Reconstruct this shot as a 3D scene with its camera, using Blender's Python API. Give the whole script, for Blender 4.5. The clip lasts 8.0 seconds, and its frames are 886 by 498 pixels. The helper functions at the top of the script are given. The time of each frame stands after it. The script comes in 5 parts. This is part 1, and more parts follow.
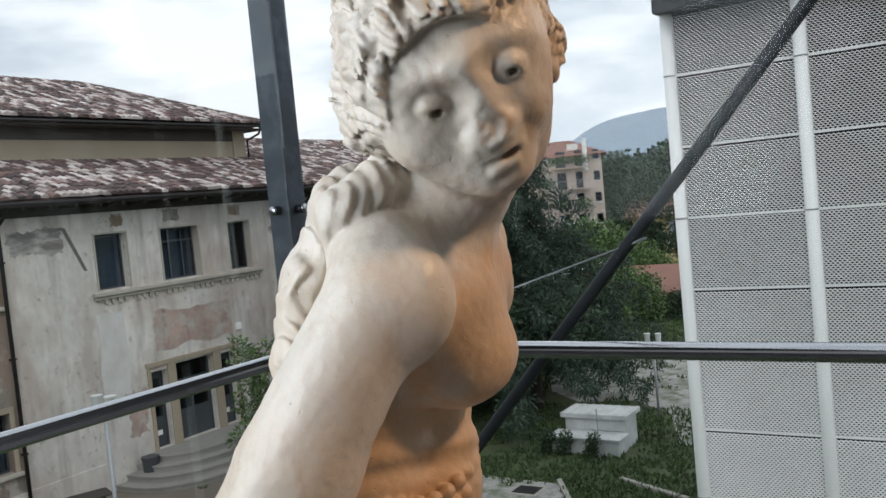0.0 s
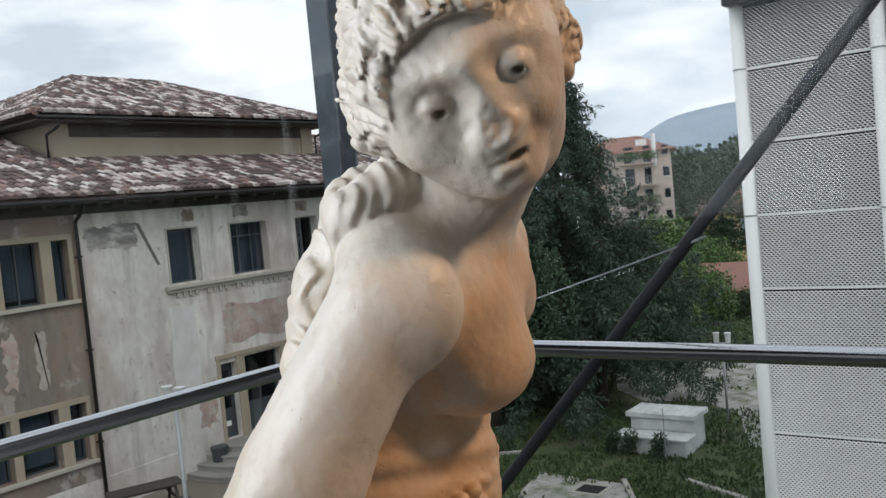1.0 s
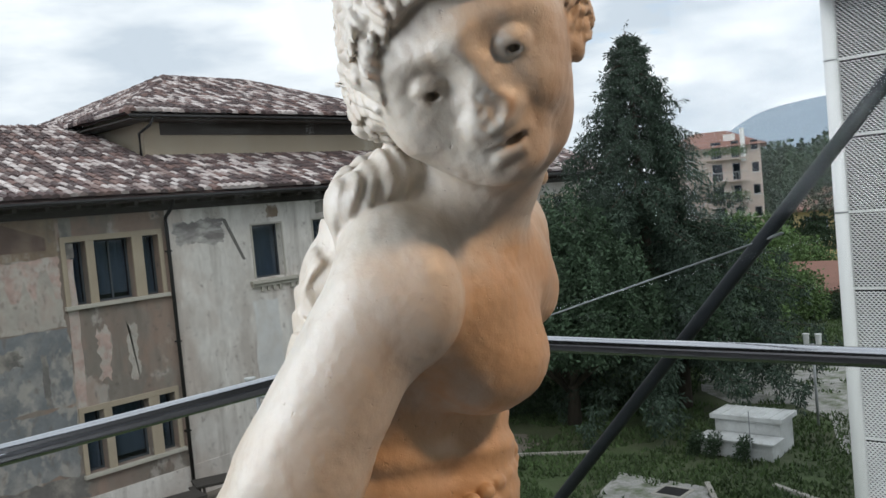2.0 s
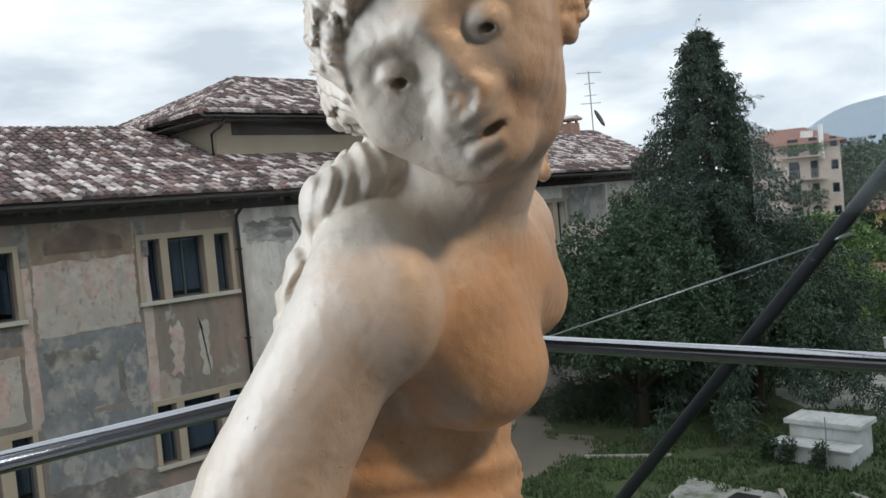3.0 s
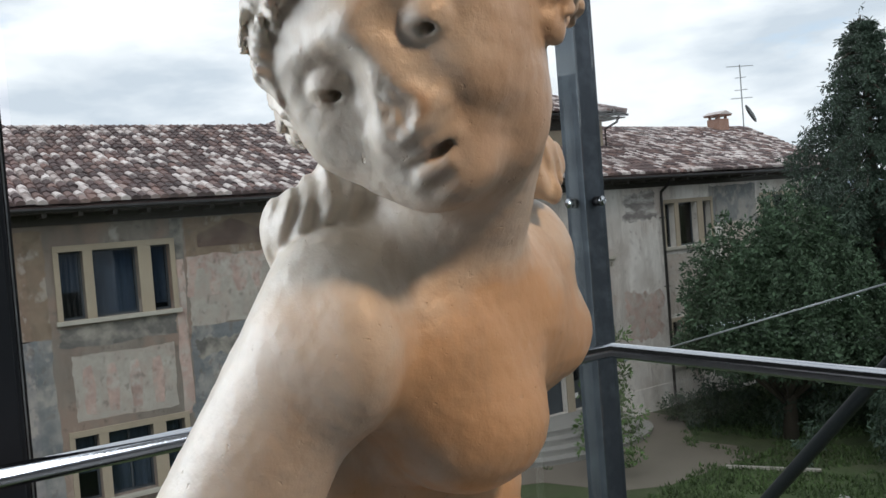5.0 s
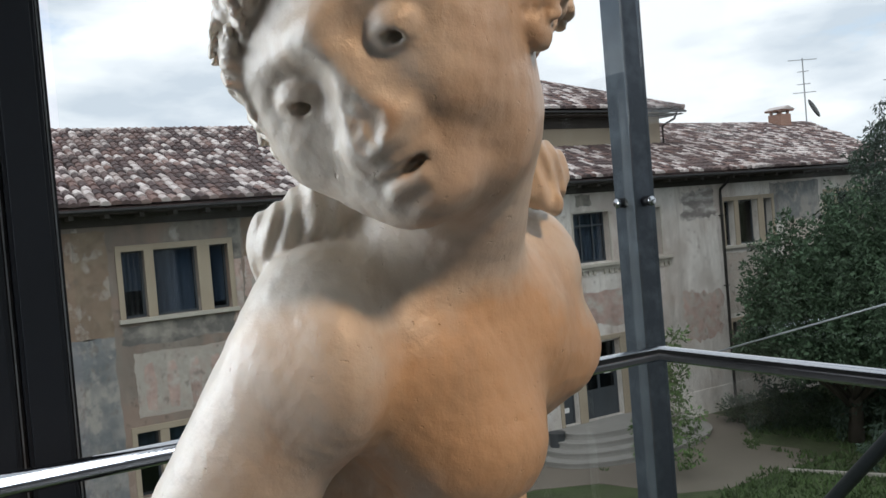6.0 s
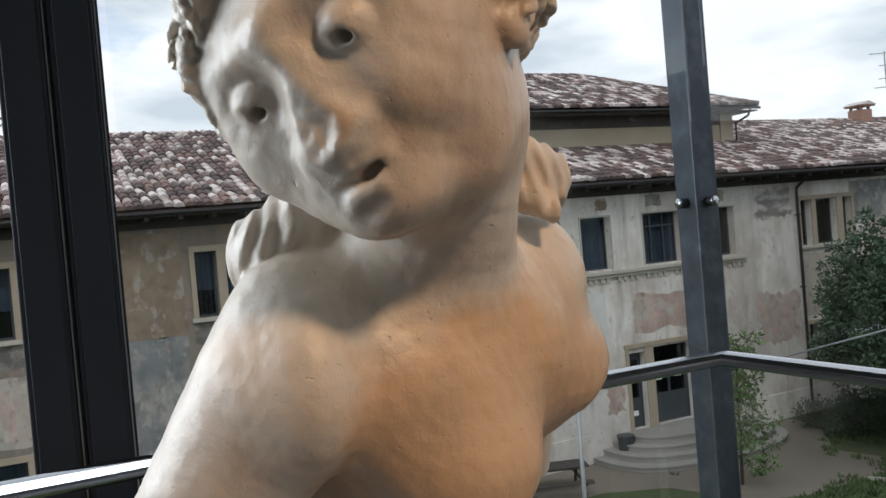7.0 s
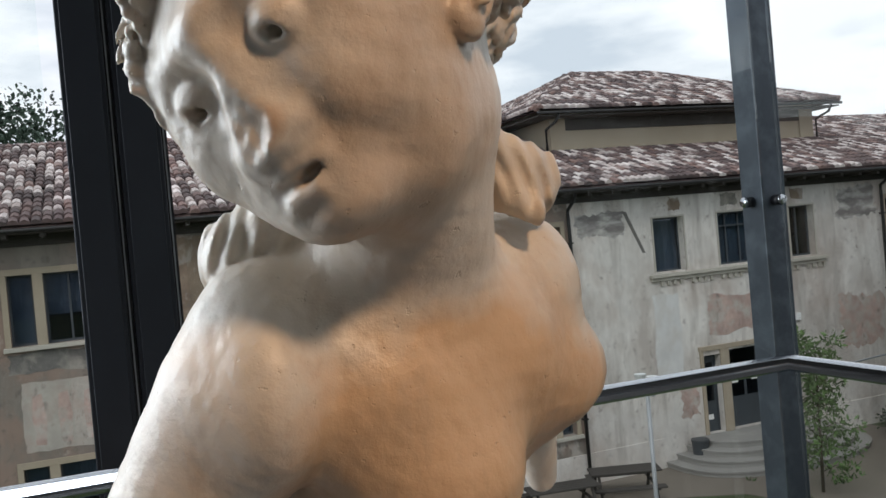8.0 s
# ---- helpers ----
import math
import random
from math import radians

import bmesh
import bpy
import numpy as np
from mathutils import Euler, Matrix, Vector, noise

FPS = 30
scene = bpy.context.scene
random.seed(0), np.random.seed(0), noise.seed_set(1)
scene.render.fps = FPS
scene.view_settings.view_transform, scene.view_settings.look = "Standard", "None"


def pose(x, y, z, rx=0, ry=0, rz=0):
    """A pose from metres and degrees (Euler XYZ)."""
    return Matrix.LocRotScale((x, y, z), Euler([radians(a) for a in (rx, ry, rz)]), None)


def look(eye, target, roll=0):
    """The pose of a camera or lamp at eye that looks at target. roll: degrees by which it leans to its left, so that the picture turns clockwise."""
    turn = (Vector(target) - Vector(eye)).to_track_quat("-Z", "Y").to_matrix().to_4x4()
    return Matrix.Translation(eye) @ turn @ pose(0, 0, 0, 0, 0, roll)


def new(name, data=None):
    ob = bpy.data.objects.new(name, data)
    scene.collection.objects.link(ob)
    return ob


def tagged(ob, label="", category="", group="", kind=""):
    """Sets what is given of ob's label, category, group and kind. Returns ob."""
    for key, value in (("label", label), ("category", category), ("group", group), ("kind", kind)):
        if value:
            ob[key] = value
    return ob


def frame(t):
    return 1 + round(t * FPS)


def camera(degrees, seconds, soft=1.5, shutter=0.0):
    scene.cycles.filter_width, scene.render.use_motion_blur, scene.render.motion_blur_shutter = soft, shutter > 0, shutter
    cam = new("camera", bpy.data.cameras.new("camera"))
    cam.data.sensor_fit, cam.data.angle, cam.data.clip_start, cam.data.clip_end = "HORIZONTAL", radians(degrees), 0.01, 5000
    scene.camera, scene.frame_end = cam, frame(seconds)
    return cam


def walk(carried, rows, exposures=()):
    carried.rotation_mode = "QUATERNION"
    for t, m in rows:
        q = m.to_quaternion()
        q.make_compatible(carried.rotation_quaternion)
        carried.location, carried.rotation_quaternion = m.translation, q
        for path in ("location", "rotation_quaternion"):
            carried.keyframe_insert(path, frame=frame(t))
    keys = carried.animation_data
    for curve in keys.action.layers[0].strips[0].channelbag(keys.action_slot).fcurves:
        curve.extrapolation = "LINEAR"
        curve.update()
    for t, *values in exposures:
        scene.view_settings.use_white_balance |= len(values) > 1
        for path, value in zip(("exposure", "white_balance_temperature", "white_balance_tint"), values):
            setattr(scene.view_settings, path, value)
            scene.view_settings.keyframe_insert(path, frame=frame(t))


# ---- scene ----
cam = camera(53.5, 8.0, soft=1.5)
# (seconds, eye, target, roll)
PATH = [
    (0, (0.110, 0.267, 7.112), (-0.959, 1.954, 7.003), -5.5),
    (0.5, (0.130, 0.292, 7.113), (-1.025, 1.921, 7.006), -5.4),
    (1, (0.135, 0.308, 7.113), (-1.058, 1.910, 7.009), -5.4),
    (1.5, (0.152, 0.332, 7.108), (-1.115, 1.876, 7.009), -5.3),
    (3, (0.167, 0.447, 7.096), (-1.282, 1.825, 7.013), -5.3),
    (3.5, (0.170, 0.485, 7.097), (-1.335, 1.801, 7.022), -5.0),
    (4, (0.168, 0.523, 7.099), (-1.389, 1.776, 7.029), -5.0),
    (4.5, (0.168, 0.557, 7.103), (-1.440, 1.743, 7.037), -4.7),
    (6, (0.171, 0.628, 7.113), (-1.547, 1.652, 7.057), -4.8),
    (6.5, (0.170, 0.656, 7.114), (-1.586, 1.611, 7.064), -4.8),
    (7, (0.170, 0.683, 7.114), (-1.621, 1.570, 7.071), -4.9),
    (7.5, (0.172, 0.710, 7.112), (-1.653, 1.527, 7.075), -5.0),
    (8, (0.173, 0.740, 7.111), (-1.685, 1.480, 7.083), -5.1),
]
walk(cam, [(t, look(eye, target, roll)) for t, eye, target, roll in PATH], exposures=[(0, 0.0, 6200, 10), (8, 0.0, 6200, 10)])

# ---- light ----
SUN_DIR = Vector((0.55, -0.45, 0.70)).normalized()
world = bpy.data.worlds.new("world")
scene.world = world
world.use_nodes = True
wn, wl = world.node_tree.nodes, world.node_tree.links
wn.clear()
w_out = wn.new("ShaderNodeOutputWorld")
w_bg = wn.new("ShaderNodeBackground")
w_sky = wn.new("ShaderNodeTexSky")
w_sky.sky_type = "NISHITA"
w_sky.sun_disc = False
w_sky.sun_elevation = math.asin(SUN_DIR.z)
w_sky.sun_rotation = math.atan2(SUN_DIR.x, SUN_DIR.y)
w_tc = wn.new("ShaderNodeTexCoord")
w_map = wn.new("ShaderNodeMapping")
w_map.inputs["Scale"].default_value = (1.0, 1.0, 3.2)
w_n1 = wn.new("ShaderNodeTexNoise")
w_n1.inputs["Scale"].default_value = 2.6
w_n1.inputs["Detail"].default_value = 9
w_n1.inputs["Roughness"].default_value = 0.58
w_n1.inputs["Distortion"].default_value = 0.35
w_r1 = wn.new("ShaderNodeValToRGB")
w_r1.color_ramp.elements[0].position, w_r1.color_ramp.elements[1].position = 0.26, 0.40
w_n2 = wn.new("ShaderNodeTexNoise")
w_n2.inputs["Scale"].default_value = 5.0
w_n2.inputs["Detail"].default_value = 7
w_r2 = wn.new("ShaderNodeValToRGB")
w_r2.color_ramp.elements[0].position, w_r2.color_ramp.elements[1].position = 0.36, 0.60
w_r2.color_ramp.elements[0].color = (4.4, 4.75, 5.15, 1)
w_r2.color_ramp.elements[1].color = (7.2, 7.2, 7.2, 1)
w_mix = wn.new("ShaderNodeMixRGB")
w_bg.inputs["Strength"].default_value = 0.157
wl.new(w_tc.outputs["Generated"], w_map.inputs["Vector"])
for w_n in (w_n1, w_n2):
    wl.new(w_map.outputs["Vector"], w_n.inputs["Vector"])
wl.new(w_n1.outputs["Fac"], w_r1.inputs["Fac"])
wl.new(w_n2.outputs["Fac"], w_r2.inputs["Fac"])
wl.new(w_r1.outputs["Color"], w_mix.inputs["Fac"])
wl.new(w_sky.outputs["Color"], w_mix.inputs["Color1"])
wl.new(w_r2.outputs["Color"], w_mix.inputs["Color2"])
wl.new(w_mix.outputs["Color"], w_bg.inputs["Color"])
wl.new(w_bg.outputs["Background"], w_out.inputs["Surface"])

sun_data = bpy.data.lights.new("sun", "SUN")
sun_data.energy, sun_data.angle, sun_data.color = 0.6, radians(14), (1.0, 0.95, 0.88)
sun = new("sun", sun_data)
sun.matrix_world = look(SUN_DIR * 50, (0, 0, 0))

# warm gallery spotlight on the ceiling track, in the room behind the viewer's shoulder
spot_data = bpy.data.lights.new("gallery_spot", "SPOT")
spot_data.energy, spot_data.spot_size, spot_data.spot_blend = 108, radians(36), 0.8
spot_data.shadow_soft_size, spot_data.color = 0.14, (1.0, 0.64, 0.38)
spot = new("gallery_spot", spot_data)
spot.matrix_world = look((1.42, 1.12, 8.45), (-0.28, 0.92, 6.98))

# area lamps: daylight at the west glazing, and an added fill before the closed south wall
for spot_at, aim, wide, watts in (((-2.28, -1.45, 7.85), (-0.1, 0.5, 7.0), 2.5, 108), ((-1.55, -2.85, 7.75), (-0.4, 0.4, 7.0), 1.6, 42)):
    day_data = bpy.data.lights.new("daylight_fill", "AREA")
    day_data.shape, day_data.size, day_data.size_y = "RECTANGLE", wide, 2.2
    day_data.energy, day_data.color = watts, (0.93, 0.97, 1.0)
    day = new("daylight_fill", day_data)
    day.matrix_world = look(spot_at, aim)


# ---- materials ----
def mat(name, base, rough=0.7, metal=0.0, var=0.25, scale=3.0, fine=40.0, bump=0.2, tint=None, tint_scale=0.8, tint_amount=0.0,
        island=0.0, random_ob=0.0, stretch=(1, 1, 1), spec=0.5, depth=0.01, pieces=(), stains=()):
    """Procedural surface: two scales of colour variation, optional stains, per-piece variation and relief."""
    m = bpy.data.materials.new(name)
    m.use_nodes = True
    n, l = m.node_tree.nodes, m.node_tree.links
    b = n["Principled BSDF"]
    b.inputs["Roughness"].default_value = rough
    b.inputs["Metallic"].default_value = metal
    b.inputs["Specular IOR Level"].default_value = spec
    geo = n.new("ShaderNodeNewGeometry")
    mp = n.new("ShaderNodeMapping")
    mp.inputs["Scale"].default_value = stretch
    l.new(geo.outputs["Position"], mp.inputs["Vector"])

    def noi(s, det, off=0.0):
        x = n.new("ShaderNodeTexNoise")
        x.inputs["Scale"].default_value = s
        x.inputs["Detail"].default_value = det
        x.inputs["Roughness"].default_value = 0.6
        if off:
            m2 = n.new("ShaderNodeMapping")
            m2.inputs["Location"].default_value = (off, off * 0.7, off * 1.3)
            l.new(mp.outputs["Vector"], m2.inputs["Vector"])
            l.new(m2.outputs["Vector"], x.inputs["Vector"])
        else:
            l.new(mp.outputs["Vector"], x.inputs["Vector"])
        return x

    def maths(op, a, c):
        x = n.new("ShaderNodeMath")
        x.operation = op
        for i, q in enumerate((a, c)):
            if isinstance(q, (int, float)):
                x.inputs[i].default_value = q
            else:
                l.new(q, x.inputs[i])
        return x.outputs[0]

    big, small = noi(scale, 6), noi(fine, 4, 3.1)
    f = maths("ADD", maths("MULTIPLY", maths("SUBTRACT", big.outputs["Fac"], 0.5), 2.2 * var),
              maths("MULTIPLY", maths("SUBTRACT", small.outputs["Fac"], 0.5), 1.2 * var))
    if island:
        f = maths("ADD", f, maths("MULTIPLY", maths("SUBTRACT", geo.outputs["Random Per Island"], 0.5), island))
    if random_ob:
        oi = n.new("ShaderNodeObjectInfo")
        f = maths("ADD", f, maths("MULTIPLY", maths("SUBTRACT", oi.outputs["Random"], 0.5), random_ob))
    f = maths("ADD", f, 1.0)
    col = n.new("ShaderNodeMixRGB")
    col.blend_type = "MULTIPLY"
    col.inputs["Fac"].default_value = 1.0
    col.inputs["Color1"].default_value = (*base, 1)
    l.new(f, col.inputs["Color2"])
    if pieces:
        ramp = n.new("ShaderNodeValToRGB")
        ramp.color_ramp.interpolation = "LINEAR"
        for k, (at, rgb) in enumerate(pieces):
            e = ramp.color_ramp.elements[k] if k < 2 else ramp.color_ramp.elements.new(at)
            e.position, e.color = at, (*rgb, 1)
        if random_ob:
            l.new(oi.outputs["Random"], ramp.inputs["Fac"])
        else:
            l.new(geo.outputs["Random Per Island"], ramp.inputs["Fac"])
        l.new(ramp.outputs["Color"], col.inputs["Color1"])
    out = col.outputs["Color"]
    if tint_amount:
        tn = noi(tint_scale, 7, 11.7)
        rp = n.new("ShaderNodeValToRGB")
        rp.color_ramp.elements[0].position, rp.color_ramp.elements[1].position = 0.46, 0.66
        l.new(tn.outputs["Fac"], rp.inputs["Fac"])
        mx = n.new("ShaderNodeMixRGB")
        l.new(maths("MULTIPLY", rp.outputs["Color"], tint_amount), mx.inputs["Fac"])
        l.new(out, mx.inputs["Color1"])
        mx.inputs["Color2"].default_value = (*tint, 1)
        out = mx.outputs["Color"]
    for k, (s_scale, lo, hi, rgb, amount, s_stretch) in enumerate(stains):
        sm = n.new("ShaderNodeMapping")
        sm.inputs["Scale"].default_value = s_stretch
        sm.inputs["Location"].default_value = (4.3 * k + 1.1, 2.7 * k, 6.1 * k)
        l.new(geo.outputs["Position"], sm.inputs["Vector"])
        sn = n.new("ShaderNodeTexNoise")
        sn.inputs["Scale"].default_value, sn.inputs["Detail"].default_value = s_scale, 8
        sn.inputs["Roughness"].default_value = 0.62
        l.new(sm.outputs["Vector"], sn.inputs["Vector"])
        sr = n.new("ShaderNodeValToRGB")
        sr.color_ramp.elements[0].position, sr.color_ramp.elements[1].position = lo, hi
        l.new(sn.outputs["Fac"], sr.inputs["Fac"])
        smx = n.new("ShaderNodeMixRGB")
        l.new(maths("MULTIPLY", sr.outputs["Color"], amount), smx.inputs["Fac"])
        l.new(out, smx.inputs["Color1"])
        smx.inputs["Color2"].default_value = (*rgb, 1)
        out = smx.outputs["Color"]
    l.new(out, b.inputs["Base Color"])
    if bump:
        bp = n.new("ShaderNodeBump")
        bp.inputs["Strength"].default_value = bump
        bp.inputs["Distance"].default_value = depth
        l.new(maths("ADD", small.outputs["Fac"], big.outputs["Fac"]), bp.inputs["Height"])
        l.new(bp.outputs["Normal"], b.inputs["Normal"])
    rr = maths("ADD", maths("MULTIPLY", maths("SUBTRACT", small.outputs["Fac"], 0.5), 0.25), rough)
    l.new(rr, b.inputs["Roughness"])
    return m


def glass(name, tint=(1, 1, 1), gloss=1.0, rough=0.0):
    """A thin pane: lets light through and mirrors by Fresnel."""
    m = bpy.data.materials.new(name)
    m.use_nodes = True
    n, l = m.node_tree.nodes, m.node_tree.links
    n.clear()
    o, mx, tr, gl, fr = (n.new("ShaderNode" + k) for k in ("OutputMaterial", "MixShader", "BsdfTransparent", "BsdfGlossy", "Fresnel"))
    tr.inputs["Color"].default_value = (*tint, 1)
    gl.inputs["Roughness"].default_value = rough
    fr.inputs["IOR"].default_value = 1.5
    k = n.new("ShaderNodeMath")
    k.operation = "MULTIPLY"
    k.inputs[1].default_value = gloss
    l.new(fr.outputs["Fac"], k.inputs[0])
    l.new(k.outputs[0], mx.inputs["Fac"])
    l.new(tr.outputs[0], mx.inputs[1])
    l.new(gl.outputs[0], mx.inputs[2])
    l.new(mx.outputs[0], o.inputs["Surface"])
    return m


def marble(name):
    """Old marble: cream body, warm brown patina in patches, thin stains, dark pits and a worn gloss."""
    m = mat(name, (0.66, 0.60, 0.52), 0.40, var=0.10, scale=12, fine=170, bump=0.0)
    n, l = m.node_tree.nodes, m.node_tree.links
    b = n["Principled BSDF"]
    col = b.inputs["Base Color"].links[0].from_socket
    geo = n.new("ShaderNodeNewGeometry")

    def layer(below, scale, lo, hi, colour, amount, stretch=(1, 1, 1), detail=6):
        mp = n.new("ShaderNodeMapping")
        mp.inputs["Scale"].default_value = stretch
        nz = n.new("ShaderNodeTexNoise")
        nz.inputs["Scale"].default_value, nz.inputs["Detail"].default_value = scale, detail
        nz.inputs["Roughness"].default_value = 0.65
        rp = n.new("ShaderNodeValToRGB")
        rp.color_ramp.elements[0].position, rp.color_ramp.elements[1].position = lo, hi
        rp.color_ramp.elements[1].color = (amount, amount, amount, 1)
        mx = n.new("ShaderNodeMixRGB")
        mx.inputs["Color2"].default_value = (*colour, 1)
        l.new(geo.outputs["Position"], mp.inputs["Vector"])
        l.new(mp.outputs["Vector"], nz.inputs["Vector"])
        l.new(nz.outputs["Fac"], rp.inputs["Fac"])
        l.new(rp.outputs["Color"], mx.inputs["Fac"])
        l.new(below, mx.inputs["Color1"])
        return mx.outputs["Color"], nz.outputs["Fac"]
    col, _ = layer(col, 9, 0.46, 0.70, (0.54, 0.43, 0.31), 0.55)
    # ragged honey patina on the breast, the waist and one cheek, with warm lamplight coloured in
    edge = n.new("ShaderNodeTexNoise")
    edge.inputs["Scale"].default_value, edge.inputs["Detail"].default_value = 28, 7
    l.new(geo.outputs["Position"], edge.inputs["Vector"])
    for at, size, rgb, amount in (((-0.265, 0.930, 7.005), (0.110, 0.112, 0.078), (0.60, 0.365, 0.175), 0.72),
                                  ((-0.330, 0.905, 6.850), (0.130, 0.140, 0.120), (0.62, 0.365, 0.165), 0.72),
                                  ((-0.175, 0.880, 7.165), (0.060, 0.060, 0.075), (0.48, 0.335, 0.215), 0.55),
                                  ((-0.165, 0.800, 7.162), (0.016, 0.016, 0.013), (0.46, 0.29, 0.165), 0.70)):
        off = n.new("ShaderNodeVectorMath")
        off.operation = "SUBTRACT"
        off.inputs[1].default_value = at
        div = n.new("ShaderNodeVectorMath")
        div.operation = "DIVIDE"
        div.inputs[1].default_value = size
        far_off = n.new("ShaderNodeVectorMath")
        far_off.operation = "LENGTH"
        rag = n.new("ShaderNodeMath")
        rag.operation = "MULTIPLY_ADD"
        rag.inputs[1].default_value = 0.9
        rp = n.new("ShaderNodeValToRGB")
        rp.color_ramp.elements[0].position, rp.color_ramp.elements[1].position = 0.60, 0.78
        rp.color_ramp.elements[0].color, rp.color_ramp.elements[1].color = (amount, amount, amount, 1), (0, 0, 0, 1)
        half = n.new("ShaderNodeMath")
        half.operation = "MULTIPLY"
        half.inputs[1].default_value = 0.5
        mx = n.new("ShaderNodeMixRGB")
        mx.inputs["Color2"].default_value = (*rgb, 1)
        l.new(geo.outputs["Position"], off.inputs[0])
        l.new(off.outputs[0], div.inputs[0])
        l.new(div.outputs[0], far_off.inputs[0])
        l.new(edge.outputs["Fac"], rag.inputs[0])
        l.new(far_off.outputs["Value"], rag.inputs[2])
        l.new(rag.outputs[0], half.inputs[0])
        l.new(half.outputs[0], rp.inputs["Fac"])
        l.new(rp.outputs["Color"], mx.inputs["Fac"])
        l.new(col, mx.inputs["Color1"])
        col = mx.outputs["Color"]
    col, _ = layer(col, 26, 0.54, 0.68, (0.40, 0.29, 0.20), 0.40, (1, 1, 0.3))
    col, pit = layer(col, 120, 0.68, 0.78, (0.32, 0.24, 0.17), 0.45, detail=3)
    l.new(col, b.inputs["Base Color"])
    _, grain = layer(col, 300, 0, 1, (0, 0, 0), 0, detail=4)
    _, lump = layer(col, 70, 0, 1, (0, 0, 0), 0, detail=4)
    add = n.new("ShaderNodeMath")
    add.operation = "MULTIPLY_ADD"
    add.inputs[1].default_value = 0.35
    l.new(grain, add.inputs[0])
    l.new(lump, add.inputs[2])
    hole = n.new("ShaderNodeMapRange")
    hole.inputs["From Min"].default_value, hole.inputs["From Max"].default_value = 0.66, 0.78
    hole.inputs["To Min"].default_value, hole.inputs["To Max"].default_value = 0.0, -0.9
    l.new(pit, hole.inputs["Value"])
    rough_top = n.new("ShaderNodeMath")
    l.new(add.outputs[0], rough_top.inputs[0])
    l.new(hole.outputs["Result"], rough_top.inputs[1])
    bp = n.new("ShaderNodeBump")
    bp.inputs["Strength"].default_value, bp.inputs["Distance"].default_value = 0.50, 0.0017
    l.new(rough_top.outputs[0], bp.inputs["Height"])
    l.new(bp.outputs["Normal"], b.inputs["Normal"])
    b.inputs["Subsurface Weight"].default_value = 0.12
    b.inputs["Subsurface Radius"].default_value = (0.012, 0.008, 0.005)
    b.inputs["Subsurface Scale"].default_value = 0.6
    return m


# weathering of the old walls: rain streaks, bare and re-plastered patches, rosy paint left over, fine pitting
AGED = ((1.1, 0.50, 0.68, (0.30, 0.265, 0.23), 0.55, (1, 2.4, 0.28)), (0.75, 0.57, 0.61, (0.63, 0.60, 0.565), 0.55, (1, 1, 0.8)),
        (0.42, 0.50, 0.60, (0.43, 0.33, 0.27), 0.45, (1, 1, 0.7)), (5.5, 0.60, 0.68, (0.25, 0.215, 0.19), 0.60, (1, 1, 1)))
SOOTY = ((0.9, 0.48, 0.66, (0.17, 0.145, 0.125), 0.65, (1, 2.2, 0.3)), (0.8, 0.56, 0.60, (0.47, 0.43, 0.385), 0.65, (1, 1, 0.8)),
         (0.5, 0.50, 0.58, (0.32, 0.215, 0.165), 0.55, (1, 1, 0.7)), (5.0, 0.58, 0.66, (0.13, 0.11, 0.10), 0.6, (1, 1, 1)))
FADED = ((2.2, 0.53, 0.60, (0.42, 0.385, 0.34), 0.6, (1, 1, 0.8)), (6.0, 0.57, 0.66, (0.17, 0.14, 0.12), 0.55, (1, 1, 0.6)))
